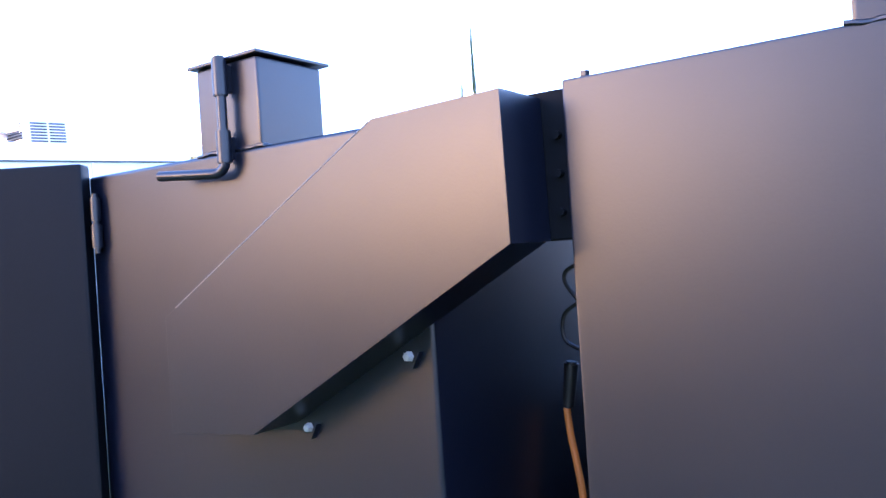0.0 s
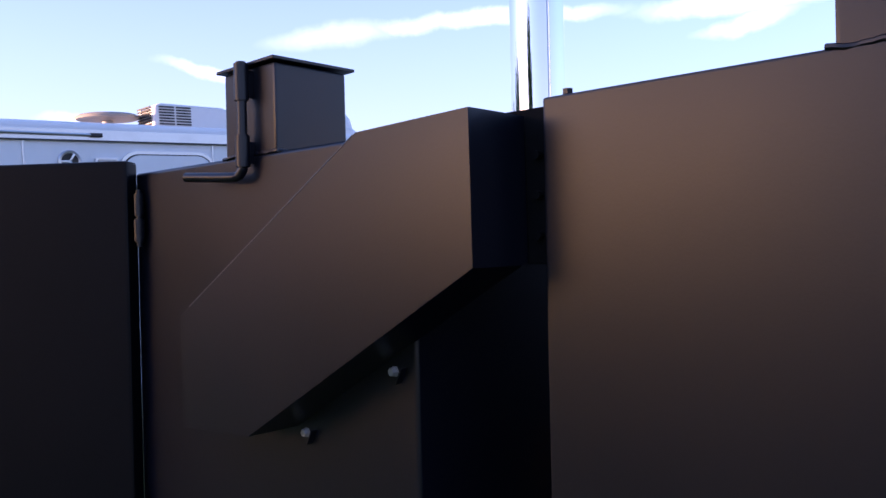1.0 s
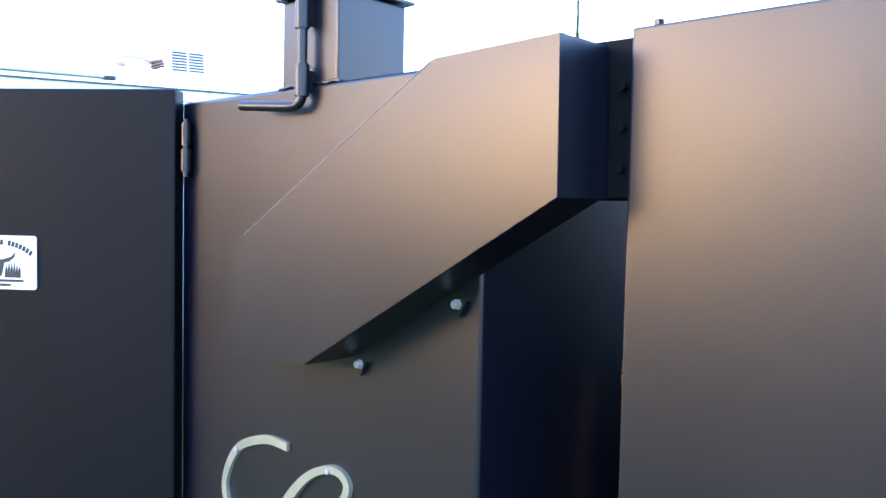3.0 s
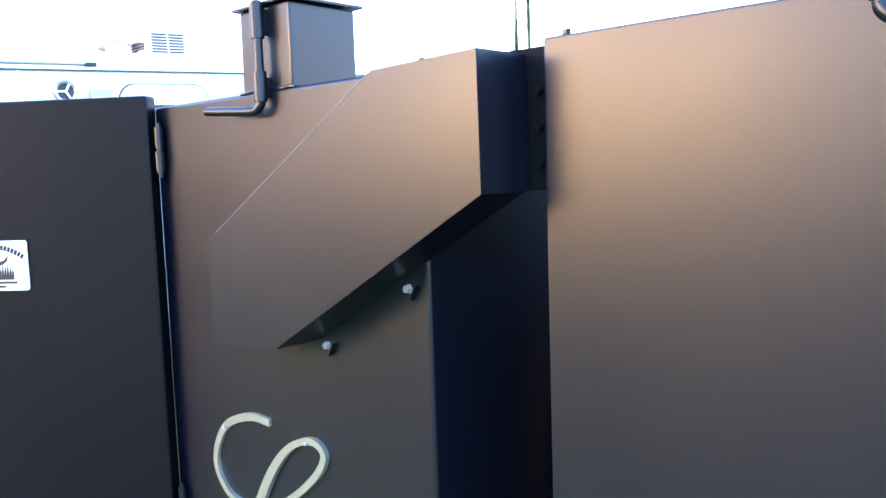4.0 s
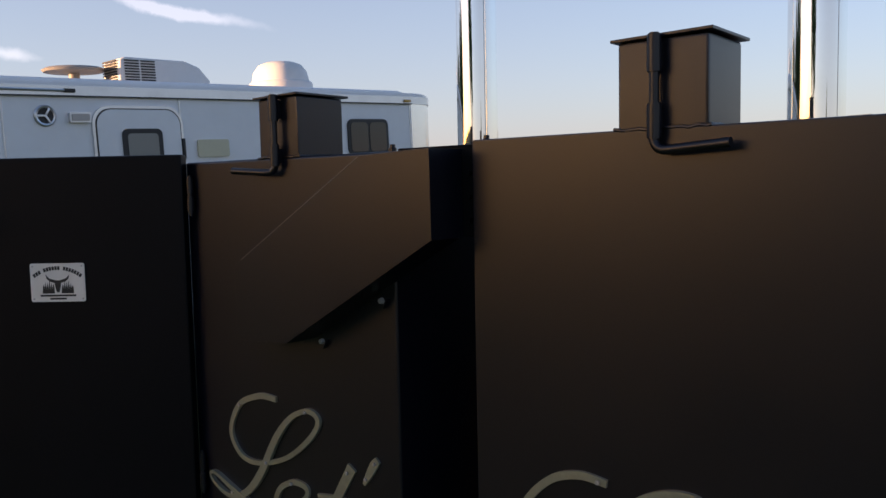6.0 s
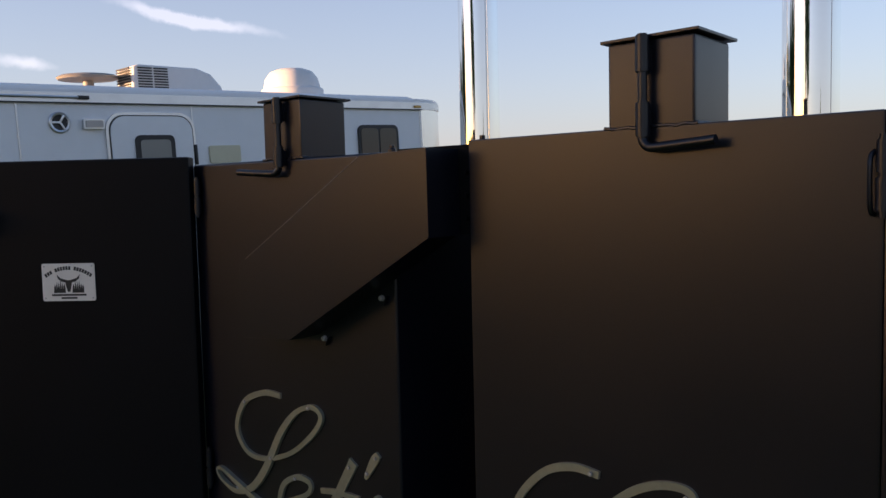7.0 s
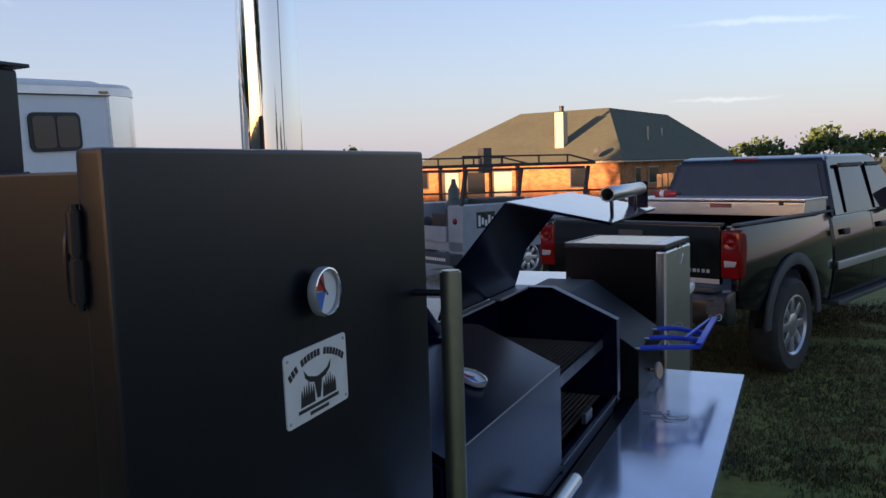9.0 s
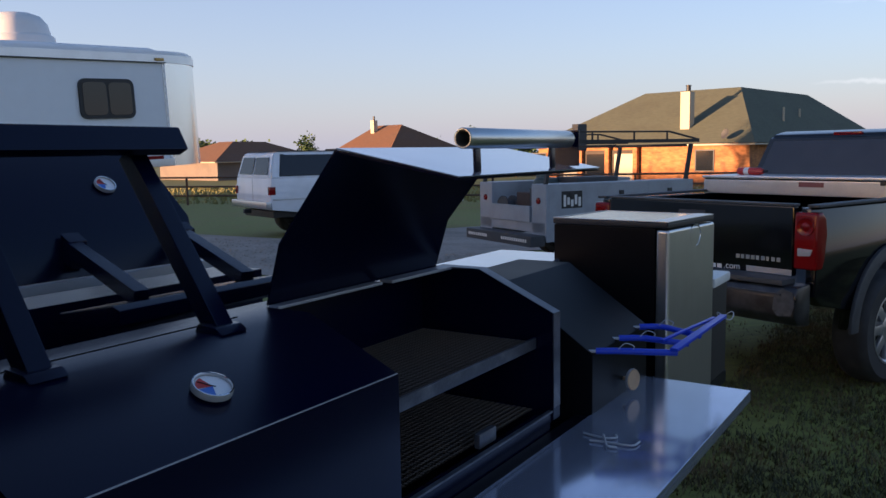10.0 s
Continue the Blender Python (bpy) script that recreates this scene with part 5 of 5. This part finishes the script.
for sx in (-1, 1):
    for ya, yb, yc, yd in ((-1.16, .48, .48, -1.06), (.64, 1.37, 1.37, .64), (1.52, 2.46, 2.12, 1.52)):
        def skin(y, z, out=.008):
            return (sx * (.96 - .16 * (z - 1.43) / .62 + out), y, z)
        for name, grow, out, z0, z1, mm in (("window_seal", .022, .004, 1.475, 1.995, DARK), ("side_window", 0, .009, 1.495, 1.975, GLASS)):
            pts = [skin(ya - grow, z0, out), skin(yb + grow * 1.6, z0, out), skin(yc + grow, z1, out), skin(yd - grow, z1, out)]
            panel(sub, name, pts if sx > 0 else list(reversed(pts)), .004, mm)
    for y in (.56, 1.445, 2.54):
        part("door_gap", bx(sx * .981 - .001, sx * .981 + .001, y - .006, y + .006, .68, 1.42, 0), CLADDING, sub)
    for y in (.66, 1.54):
        part("door_handle", bx(sx * .990 - .012, sx * .990 + .012, y, y + .13, 1.33, 1.36, .006), DARK, sub)
    for y0, y1 in ((-1.38, -.50), (.44, 2.95), (3.89, 4.10)):
        part("side_moulding", bx(sx * .985 - .006, sx * .985 + .006, y0, y1, .92, .955, .003), RV_TRIM, sub)
    part("fender_badge", bx(sx * .984 - .003, sx * .984 + .003, 2.66, 2.80, 1.145, 1.195, .002), RIM, sub)
    part("tail_lamp", bx(sx * .93 - .055, sx * .93 + .055, -1.450, -1.30, 1.05, 1.24, .01), RED_LENS, sub)
    mir = part("mirror", bx(sx * 1.07 - .07, sx * 1.07 + .07, 2.32, 2.40, 1.47, 1.62, .02), RIM, sub)
    part("mirror_stay", rod((sx * .95, 2.40, 1.45), (sx * 1.06, 2.36, 1.50), .012, 8), DARK, mir)
    for y in (WY0, WY1):
        part("wheel_well", prism(arch(y, .59, .458) + [(y + .458, .45), (y - .458, .45)], "x", sx * .60, sx * .62), DARK, sub)
        part("arch_lip", prism(arch(y, .59, .475) + list(reversed(arch(y, .59, .430))), "x", sx * .62, sx * .9835), DARK, sub, "black wheel-arch lining")
        wheel(sub, sx * .87, y, WR, WR, .29, sx, RIM, 6)
for x0, x1 in ((-.80, -.05), (.05, .80)):
    panel(sub, "rear_window", [(x0, -1.406, 1.52), (x1, -1.406, 1.52), (x1 * .88, -1.302, 1.92), (x0 * .88, -1.302, 1.92)], .006, GLASS)
part("door_gap", bx(-.005, .005, -1.434, -1.431, .78, 1.42, 0), CLADDING, sub)
part("rear_bumper", bx(-1.0, 1.0, -1.56, -1.44, .74, .90, .02), RIM, sub)
part("front_bumper", bx(-.99, .99, 4.17, 4.27, .64, .80, .02), RIM, sub)
part("tow_hitch", bx(-.05, .05, -1.68, -1.50, .60, .70, .01), DARK, sub)
part("roof_panel", bx(-.80, .80, -1.16, 1.99, 2.052, 2.066, .006), CLADDING, sub, "dark roof panel")
part("roof_vent", bx(-.3, .3, .75, 1.05, 2.067, 2.11, .012), DARK, sub)

# ---- grey service-body trailer with an open rear box and a pipe rack ----
MV = pose(-5.1, 13.5, -0.18, 0, 0, -29.0)
svc = thing("service_trailer", "pale grey service-body trailer with open rear box and pipe rack", "trailer", "", MV)
part("box_floor", bx(-1.02, 1.02, 0, 3.2, .62, .80, .01), CAR_GREY, svc)
for sx in (-1, 1):
    own = bmesh.new()
    prism([(0, .48), (.95, .48)] + arch(1.55, .42, .48) + [(2.2, .48), (3.2, .48), (3.2, 1.42), (0, 1.42)], "x", sx * .62, sx * 1.04, .015, own)
    b = part("side_box", own, CAR_GREY, svc, "grey side tool box")
    for y0, y1, z0, z1 in ((.06, .95, .80, 1.36), (1.05, 2.05, 1.02, 1.36), (2.15, 3.12, .56, 1.36)):
        part("box_door", bx(sx * 1.0425 - .002, sx * 1.0425 + .002, y0, y1, z0, z1, 0), CAR_GREY, b, smooth=False)
        part("latch", bx(sx * 1.05 - .008, sx * 1.05 + .008, (y0 + y1) / 2 - .05, (y0 + y1) / 2 + .05, z1 - .16, z1 - .08, .004), DARK, b)
    part("tail_lamp", lathe([(.055, 0), (.05, .02), (.0001, .03)], 16, None, face_matrix((sx * .83, -.001, 1.15), (0, -1, 0))), RED_LENS, svc)
    wheel(svc, sx * .90, 1.55, .40, .40, .24, sx)
part("tail_board", bx(-.60, .60, -.03, .03, .78, 1.05, .01), CAR_GREY, svc, "grey tailboard")
part("rear_bumper", bx(-1.04, 1.04, -.30, -.02, .42, .60, .02), CLADDING, svc)
for k in range(12):
    part("decal_bar", bx(.15 + k * .065, .15 + k * .065 + .045, -.3045, -.3005, .49, .54, 0), WHITE_PLATE, svc, smooth=False)
for k in range(10):
    part("decal_bar", bx(-.95 + k * .065, -.95 + k * .065 + .045, -.3045, -.3005, .49, .54, 0), WHITE_PLATE, svc, smooth=False)
em = part("box_emblem", bx(1.0445, 1.0465, .30, .72, 1.02, 1.30, 0), INK, svc)
for k in range(5):
    part("emblem_figure", bx(1.047, 1.0485, .34 + k * .075, .39 + k * .075, 1.05 + .03 * (k % 2), 1.24 - .04 * (k % 3), 0), WHITE_PLATE, em)
# dark wall added so the inside of the open box reads dark
part("dark_inner_wall", bx(-.615, .615, 1.95, 2.0, .80, 1.40, .005), CLADDING, svc)
part("hose_drum", lathe([(.0001, 0), (.19, 0), (.19, .03), (.10, .035), (.10, .20), (.19, .205), (.19, .235), (.0001, .235)], 24, None, Matrix.Translation((-.34, .28, 1.0)) @ pose(0, 0, 0, 90, 0, 0) @ pose(0, 0, 0, 0, 0, 0)), CLADDING, svc, "dark hose drum")
part("load_box", bx(-.10, .30, .18, .70, .80, 1.26, .02), mat("rusty_brown_case", (.06, .038, .03), .7, 0, .4, 12, .2), svc)
part("load_box", bx(.34, .58, .15, .55, .80, 1.34, .02), CLADDING, svc)
part("compressor", lathe([(.0001, 0), (.24, 0), (.26, .05), (.26, .6), (.2, .68), (.0001, .70)], 24, None, Matrix.Translation((-.2, .9, .80))), mat("green_tank", (.05, .07, .06), .5), svc)
part("welder_case", bx(-.05, .55, 1.0, 1.9, .80, 1.50, .03), CLADDING, svc)
for x in (-.35,):
    part("gas_bottle", lathe([(.11, .8), (.11, 1.65), (.05, 1.78), (.04, 1.86), (.0001, 1.87)], 18, None, Matrix.Translation((x, .9, 0))), mat("green_gas_bottle", (.07, .10, .09), .5), svc)
rack = part("pipe_rack", bar((-.95, .05, 2.02), (.95, .05, 2.02), .05, .05), DARK, svc, "dark overhead pipe rack")
for sx in (-.95, .95):
    part("rack_rail", bar((sx, .1, 2.10), (sx, 3.4, 2.10), .05, .06), DARK, rack)
    part("rack_rail", bar((sx, .1, 2.26), (sx, 2.7, 2.26), .03, .03), DARK, rack)
    part("rack_brace", bar((sx, 2.7, 2.26), (sx, 3.4, 2.12), .03, .03), DARK, rack)
    for y in (.12, 1.0, 1.9, 2.65):
        part("rack_stay", bar((sx, y, 2.10), (sx, y, 2.26), .025, .025, None, .003, (0, 1, 0)), DARK, rack)
    for y in (.05, 3.1):
        part("rack_post", bar((sx, y, 1.40), (sx, y + .12, 2.04), .06, .06, None, .003, (0, 1, 0)), DARK, rack)
part("exhaust_box", bx(-1.03, -.85, 2.08, 2.30, 1.95, 2.46, .01), CLADDING, rack)
for y in (1.5, 3.1):
    part("rack_cross", bar((-.95, y, 2.02), (.95, y, 2.02), .05, .05), DARK, rack)
part("tow_bar", bar((0, 3.2, .55), (0, 4.4, .5), .09, .09), DARK, svc)

# ---- houses ----
F9, R9, CAM9 = Vector((-.407, .913)), Vector((.913, .407)), Vector((1.11, .26))


def house(corner, e1, e2, front, depth, ridge_a, ridge_b, zg, ze, zr, roof_mat, label, wall_mat):
    """A hip-roofed house seen at one corner: e1 runs along the front, e2 along the side, both from that corner."""
    cw = CAM9 + R9 * corner[0] + F9 * corner[1]
    ax, ay = R9 * e1[0] + F9 * e1[1], R9 * e2[0] + F9 * e2[1]
    m = Matrix(((ax.x, ay.x, 0, cw.x), (ax.y, ay.y, 0, cw.y), (0, 0, 1, 0), (0, 0, 0, 1)))
    h = thing("house", label, "house", "houses across the field", m)
    part("wall", bx(.5, front - .5, .5, depth - .5, zg - .3, ze - .02, 0), wall_mat, h, "house wall under the eaves", smooth=False)
    own = bmesh.new()
    c = [own.verts.new(p) for p in ((0, 0, ze), (front, 0, ze), (front, depth, ze), (0, depth, ze))]
    r0, ra, rb = own.verts.new((ridge_b, ridge_a[1], zr)), own.verts.new((ridge_a[0], ridge_a[1], zr)), own.verts.new((ridge_b, depth - ridge_a[1], zr - .05))
    own.faces.new((c[0], c[1], ra, r0))
    own.faces.new((c[0], r0, rb, c[3]))
    own.faces.new((c[1], c[2], ra))
    own.faces.new((ra, c[2], rb, r0))
    own.faces.new((c[2], c[3], rb))
    own.faces.new(list(reversed(c)))
    part("roof", own, roof_mat, h, "hipped shingle roof", smooth=False)
    for a, b in (((0, 0), (front, 0)), ((0, 0), (0, depth))):
        part("fascia", bar((a[0], a[1], ze - .09), (b[0], b[1], ze - .06), .04, .10), TRIM, h)
    return h


h1 = house((11.7, 52.0), (-.82, .57), (.57, .82), 17.0, 27.0, (11.5, 7.2), 4.1, -.66, 2.08, 5.95, ROOF, "brick house with brown hip roof lit by low sun", BRICK)
chim = part("chimney", bx(5.15, 5.82, 1.8, 2.5, 2.2, 5.50, .03), TRIM, h1, "pale chimney")
part("flue", lathe([(.15, 5.55), (.15, 5.85), (.18, 5.87), (.18, 5.93), (.0001, 5.95)], 12, None, Matrix.Translation((5.4, 2.1, 0))), DARK, chim)
# dark slab on the wall, the porch's shade put into its colour
porch = part("porch_shade_slab", bx(8.2, 14.8, .42, .52, -.66, 1.75, 0), mat("shaded_porch", (.06, .045, .035), .8, 0, .3, 3), h1, smooth=False)
for x in (8.2, 10.4, 12.6, 14.8):
    part("porch_post", bx(x - .16, x + .16, .1, .4, -.66, 1.95, .02), BRICK, porch)
for x, w, z0, z1, mm in ((9.2, 1.5, -.6, 1.5, TRIM), (11.4, 1.6, .1, 1.5, GLASS), (13.6, 1.2, -.6, 1.5, TRIM)):
    part("porch_door", bx(x - w / 2, x + w / 2, .36, .41, z0, z1, .01), mm, porch)
for x, w, z0, z1 in ((3.4, 1.3, .30, 1.70), (16.6, 1.6, .3, 1.65)):
    wn_ = part("window", bx(x - w / 2, x + w / 2, .45, .50, z0, z1, .01), CLADDING, h1)
    part("pane", bx(x - w / 2 + .08, x + w / 2 - .08, .43, .449, z0 + .08, z1 - .08, 0), GLASS, wn_)
for y, w in ((3.6, 1.0), (6.6, 2.0), (12.0, 1.6)):
    wn_ = part("window", bx(.45, .50, y - w / 2, y + w / 2, .4, 1.6, .01), TRIM, h1)
    part("pane", bx(.43, .449, y - w / 2 + .08, y + w / 2 - .08, .48, 1.52, 0), GLASS, wn_)
part("satellite_dish", lathe([(.0001, 0), (.20, .03), (.33, .09)], 20, None, Matrix.Translation((1.9, .2, 2.62)) @ pose(0, 0, 0, 70, 0, 25)), CLADDING, h1)
for x, y in ((1.6, 8.5), (2.0, 12.5)):
    part("roof_vent", rod((x, y, 3.2), (x, y, 4.5), .08, 8), TRIM, h1)
part("door_mat_step", bx(3.0, 15, -.6, .4, -.75, -.64, .02), GRAVEL, h1)

h2 = house((-15.2, 70.0), (-.80, .60), (.60, .80), 10.5, 13.6, (9.2, 6.75), 5.3, -.8, 1.10, 4.58, ROOF_RED, "house with red-brown hip roof far across the field", mat("pale_siding", (.46, .43, .40), .8, 0, .12, 4, .1, (.36, .33, .30), .5, .7, stretch=(1, 1, 5)))
ch2 = part("chimney", bx(7.7, 8.2, 5.2, 5.7, 3.4, 5.05, .02), TRIM, h2)
part("flue", rod((7.95, 5.45, 5.05), (7.95, 5.45, 5.45), .10, 8), DARK, ch2)
gd = part("garage_door", bx(.44, .50, 3.0, 8.0, -.7, .8, .01), WHITE_PLATE, h2)
for z in (-.33, .05, .42):
    part("panel_groove", bx(.434, .4395, 3.05, 7.95, z - .012, z + .012, 0), CLADDING, gd)
h3 = house((-34.5, 78.0), (-.80, .60), (.60, .80), 14.0, 14.0, (8.0, 5.0), 5.0, -.8, 1.3, 3.4, ROOF_RED, "low brown-roofed house beyond the trailer", mat("dark_siding", (.16, .13, .11), .8, 0, .12, 4, .1, (.11, .09, .08), .5, .7))


# ---- fences ----
def rail_fence(pts, zt, n_rails, name, label):
    f = thing(name, label, "fence", "fences", pose(0, 0, 0))
    for a, b in zip(pts, pts[1:]):
        a, b = Vector(a), Vector(b)
        for k in range(n_rails):
            part("rail", rod((a.x, a.y, ground_z(0, a.y) + zt - k * .45), (b.x, b.y, ground_z(0, b.y) + zt - k * .45), .045, 8), PIPE, f)
        steps = max(1, int((b - a).length / 3.0))
        for k in range(steps + 1):
            p = a + (b - a) * k / steps
            part("post", rod((p.x, p.y, ground_z(0, p.y) - .1), (p.x, p.y, ground_z(0, p.y) + zt + .05), .055, 8), PIPE, f)
    return f


rail_fence([(-34, 27), (-17, 34), (4, 42), (14, 46)], 1.35, 3, "pipe_fence", "rusty pipe rail fence across the field")
bf = thing("board_fence", "sunlit wooden board fence beside the house", "fence", "fences", pose(0, 0, 0))
for k in range(60):
    x = -6.4 + k * .30
    y = 47.6 + k * .10
    part("board", bx(x - .14, x + .14, y - .015, y + .015, ground_z(0, y) - .05, ground_z(0, y) + 1.85 + .03 * ((k * 7) % 3), 0), WOOD, bf, smooth=False)

# ---- trees ----
def tree(x, y, h, r, seed, leaves=900):
    rnd = random.Random(seed)
    zg = ground_z(x, y)
    t = thing("tree", "leafy tree far across the field or out of view", "tree", "trees on the skyline", Matrix.Translation((x, y, zg)))
    own = bmesh.new()
    rod((0, 0, 0), (rnd.uniform(-.2, .2), 0, h * .45), h * .028, 9, own, h * .016)
    limbs = []
    for k in range(7):
        a = 2 * math.pi * k / 7 + rnd.uniform(-.3, .3)
        e = Vector((r * .6 * math.cos(a), r * .6 * math.sin(a), h * rnd.uniform(.55, .85)))
        rod((0, 0, h * rnd.uniform(.28, .42)), e, h * .012, 6, own, h * .004)
        limbs.append(e)
    limbs.append(Vector((0, 0, h * .88)))
    part("trunk", own, BARK, t)
    own = bmesh.new()
    clumps = [c + Vector((rnd.uniform(-.3, .3) * r, rnd.uniform(-.3, .3) * r, rnd.uniform(-.12, .12) * h)) for c in limbs for _ in range(3)]
    for i in range(leaves):
        c = rnd.choice(clumps)
        p = c + Vector((rnd.gauss(0, .17) * r, rnd.gauss(0, .17) * r, rnd.gauss(0, .065) * h))
        s = rnd.uniform(.05, .13) * r
        n = Vector((rnd.gauss(0, 1), rnd.gauss(0, 1), rnd.gauss(0, 1))).normalized()
        u = n.orthogonal().normalized() * s
        v = n.cross(u).normalized() * s * .7
        own.faces.new([own.verts.new(p + q) for q in (u, v, -u * .8, -v)])
    part("crown", own, LEAF, t, smooth=False)
    return t


def far_tree(px, depth, h, r, seed, n=900):
    """px: tangent of the bearing to the right of the view across the field."""
    p = CAM9 + R9 * (px * depth) + F9 * depth
    return tree(p.x, p.y, h, r, seed, n)


for px, depth, h, r, seed, n in ((-.105, 84, 4.6, 1.9, 1, 1700), (-.055, 78, 3.4, 2.6, 2, 700), (.399, 90, 4.6, 2.9, 3, 900), (.470, 92, 5.6, 3.2, 4, 1000), (.530, 94, 5.0, 3.4, 5, 900), (.60, 96, 5.2, 3.5, 6, 900), (-.319, 88, 4.4, 1.5, 7, 900), (-.40, 90, 4.2, 2.8, 8, 700), (-.16, 86, 3.6, 2.4, 9, 600), (.35, 96, 3.8, 2.6, 10, 700), (-.47, 92, 4.4, 3.0, 11, 700)):
    far_tree(px, depth, h, r, seed, n)

# tall dry grass that catches the sun before the houses
own = bmesh.new()
rnd = random.Random(21)
for i in range(9000):
    a, d = rnd.uniform(-30, 30), rnd.uniform(40, 60)
    p = CAM9 + R9 * a + F9 * d
    h, w = rnd.uniform(.10, .26), rnd.uniform(.05, .12)
    z = ground_z(p.x, p.y) - .02
    t = rnd.uniform(0, 3.14)
    ux, uy = math.cos(t) * w, math.sin(t) * w
    own.faces.new([own.verts.new(q) for q in ((p.x - ux, p.y - uy, z), (p.x + ux, p.y + uy, z), (p.x + ux * .2, p.y + uy * .2, z + h))])
tagged(finish("dry_grass", own, mat("dry_grass_blade", (0.17, 0.16, 0.05), .8, 0, .3, 2.0)), "dry grass lit yellow by the low sun", "grass", kind="stuff")

# ---- an unseen long house, added behind the camera to cast the yard's shade ----
nb = thing("house", "unseen long low brick house, added behind the yard to shade it", "house", "", Matrix.Translation((-38.0, -60.0, 0)))
part("wall", bx(-55, 45, -4.5, 4.5, -.1, 2.7, .02), BRICK, nb, smooth=False)
part("roof", prism([(-5.3, 2.6), (5.3, 2.6), (0, 6.15)],  "x", -56, 46, .03), ROOF, nb, smooth=False)
for k in range(9):
    w = part("window", bx(-34 + k * 8.5, -32.2 + k * 8.5, 4.5, 4.56, .9, 2.2, .01), TRIM, nb)
    part("pane", bx(-33.9 + k * 8.5, -32.3 + k * 8.5, 4.561, 4.575, 1.0, 2.1, 0), GLASS, w)

# ---- trees out of view; the first two are mirrored in the chrome ----
for x, y, h in ((-.5, -27, 10.5), (2.6, -26, 9.5)):
    tree(x, y, h, 3.0, int(h * 10 + y), 1300)
# low unseen trees added to the right, for the truck side's reflection
for x, y, h in ((44, 2, 3.4), (52, 16, 3.0), (38, -12, 4.4), (60, 30, 3.6), (36, -24, 6.0)):
    tree(x, y, h, 2.6, x * 7 + 1, 700)
# unseen trees added to hold the western glow off the left cabinet
for x, y, h in ((-30, -9, 8.6), (-33, -3, 7.4), (-29, -14, 9.0), (-36, 4, 8.0), (-31, -21, 9.5), (-36, -17, 9.0), (-37, -25, 10.0)):
    tree(x, y, h, 3.6, -x * 5 + 2, 1300)

# ---- loose things ----
rackb = thing("tool_rack", "blue coated metal rack laid over the firebox edge", "rack", "", Matrix.Translation((0.515, 3.56, 1.134)))
for k in range(3):
    y, ye = .205 * k, .125 + .135 * k
    b = part("prong", tube_path(smooth_points([(.0, y, .004), (.07, y + .03, .006), (.15, (y + ye) / 2 + .01, .003), (.222, ye, -.002)], 5), .0105, 10), BLUE, rackb)
    part("prong_tip", rod((-.028, y - .012, .002), (.004, y + .001, .004), .0055, 10), BOLT, b)
    part("wire_loop", tube_path(smooth_points([(.06, y + .02, .004), (.085, y + .03, .032), (.11, y + .045, .022), (.10, y + .04, .004)], 5), .0018, 6), BOLT, b)
part("cross_bar", bar((.220, .10, .012), (.224, .70, .014), .026, .012), BLUE, rackb)
part("brace", bar((.150, .20, .014), (.205, .64, .016), .013, .009), BLUE, rackb)
own = bmesh.new()
tube_path([(.222 + .030 * math.cos(a * .35), .735 + .030 * math.sin(a * .35), .010 + .012 * math.sin(a * .7)) for a in range(19)], .0022, 6, own)
part("key_ring", own, BOLT, rackb, "loose steel wire ring")
hook = thing("wire_hook", "pair of bent steel wire hooks lying on the shelf", "hook", "", Matrix.Translation((0.630, 3.335, 0.936)))
for k, (a, b, c, d) in enumerate((((-.07, .02, .003), (.0, .01, .003), (.03, .03, .003), (.02, .05, .003)), ((-.03, -.03, .003), (.02, -.02, .003), (.09, -.01, .003), (.10, .03, .003)), ((-.01, .03, .004), (.02, -.03, .006), (.035, -.05, .004), (.06, -.045, .003)))):
    part("wire", tube_path(smooth_points([a, b, c, d], 6), .0028, 7), BOLT, hook)

# ---- white pickup parked far off before the red-brown roof ----
far_car = thing("pickup_truck", "white pickup with camper shell, greyed for shade, far across the field", "pickup truck", "", pose(-34.7, 55.6, -0.74, 0, 0, 12))
# white truck painted grey, putting its shade into the colour
part("body", prism([(-2.4, .45), (2.5, .45), (2.55, .85), (1.2, .95), (-2.4, .95)], "x", -.85, .85, .03), CAR_GREY, far_car)
part("cabin", prism([(-2.38, .95), (-2.25, 1.52), (.35, 1.52), (1.05, .95)], "x", -.76, .76, .04), CAR_GREY, far_car)
for sx in (-1, 1):
    for y0, y1 in ((-2.0, -1.0), (-.75, -.25), (-.15, .45)):
        part("side_window", prism([(y0, 1.05), (y1 + .12, 1.05), (y1, 1.42), (y0, 1.42)], "x", sx * .762, sx * .770), GLASS, far_car, smooth=False)
    for y in (-1.6, 1.7):
        wheel(far_car, sx * .78, y, .34, .34, .2, sx, RIM, 6)
part("rear_window", bx(-.6, .6, -2.36, -2.33, 1.05, 1.42, 0), GLASS, far_car)
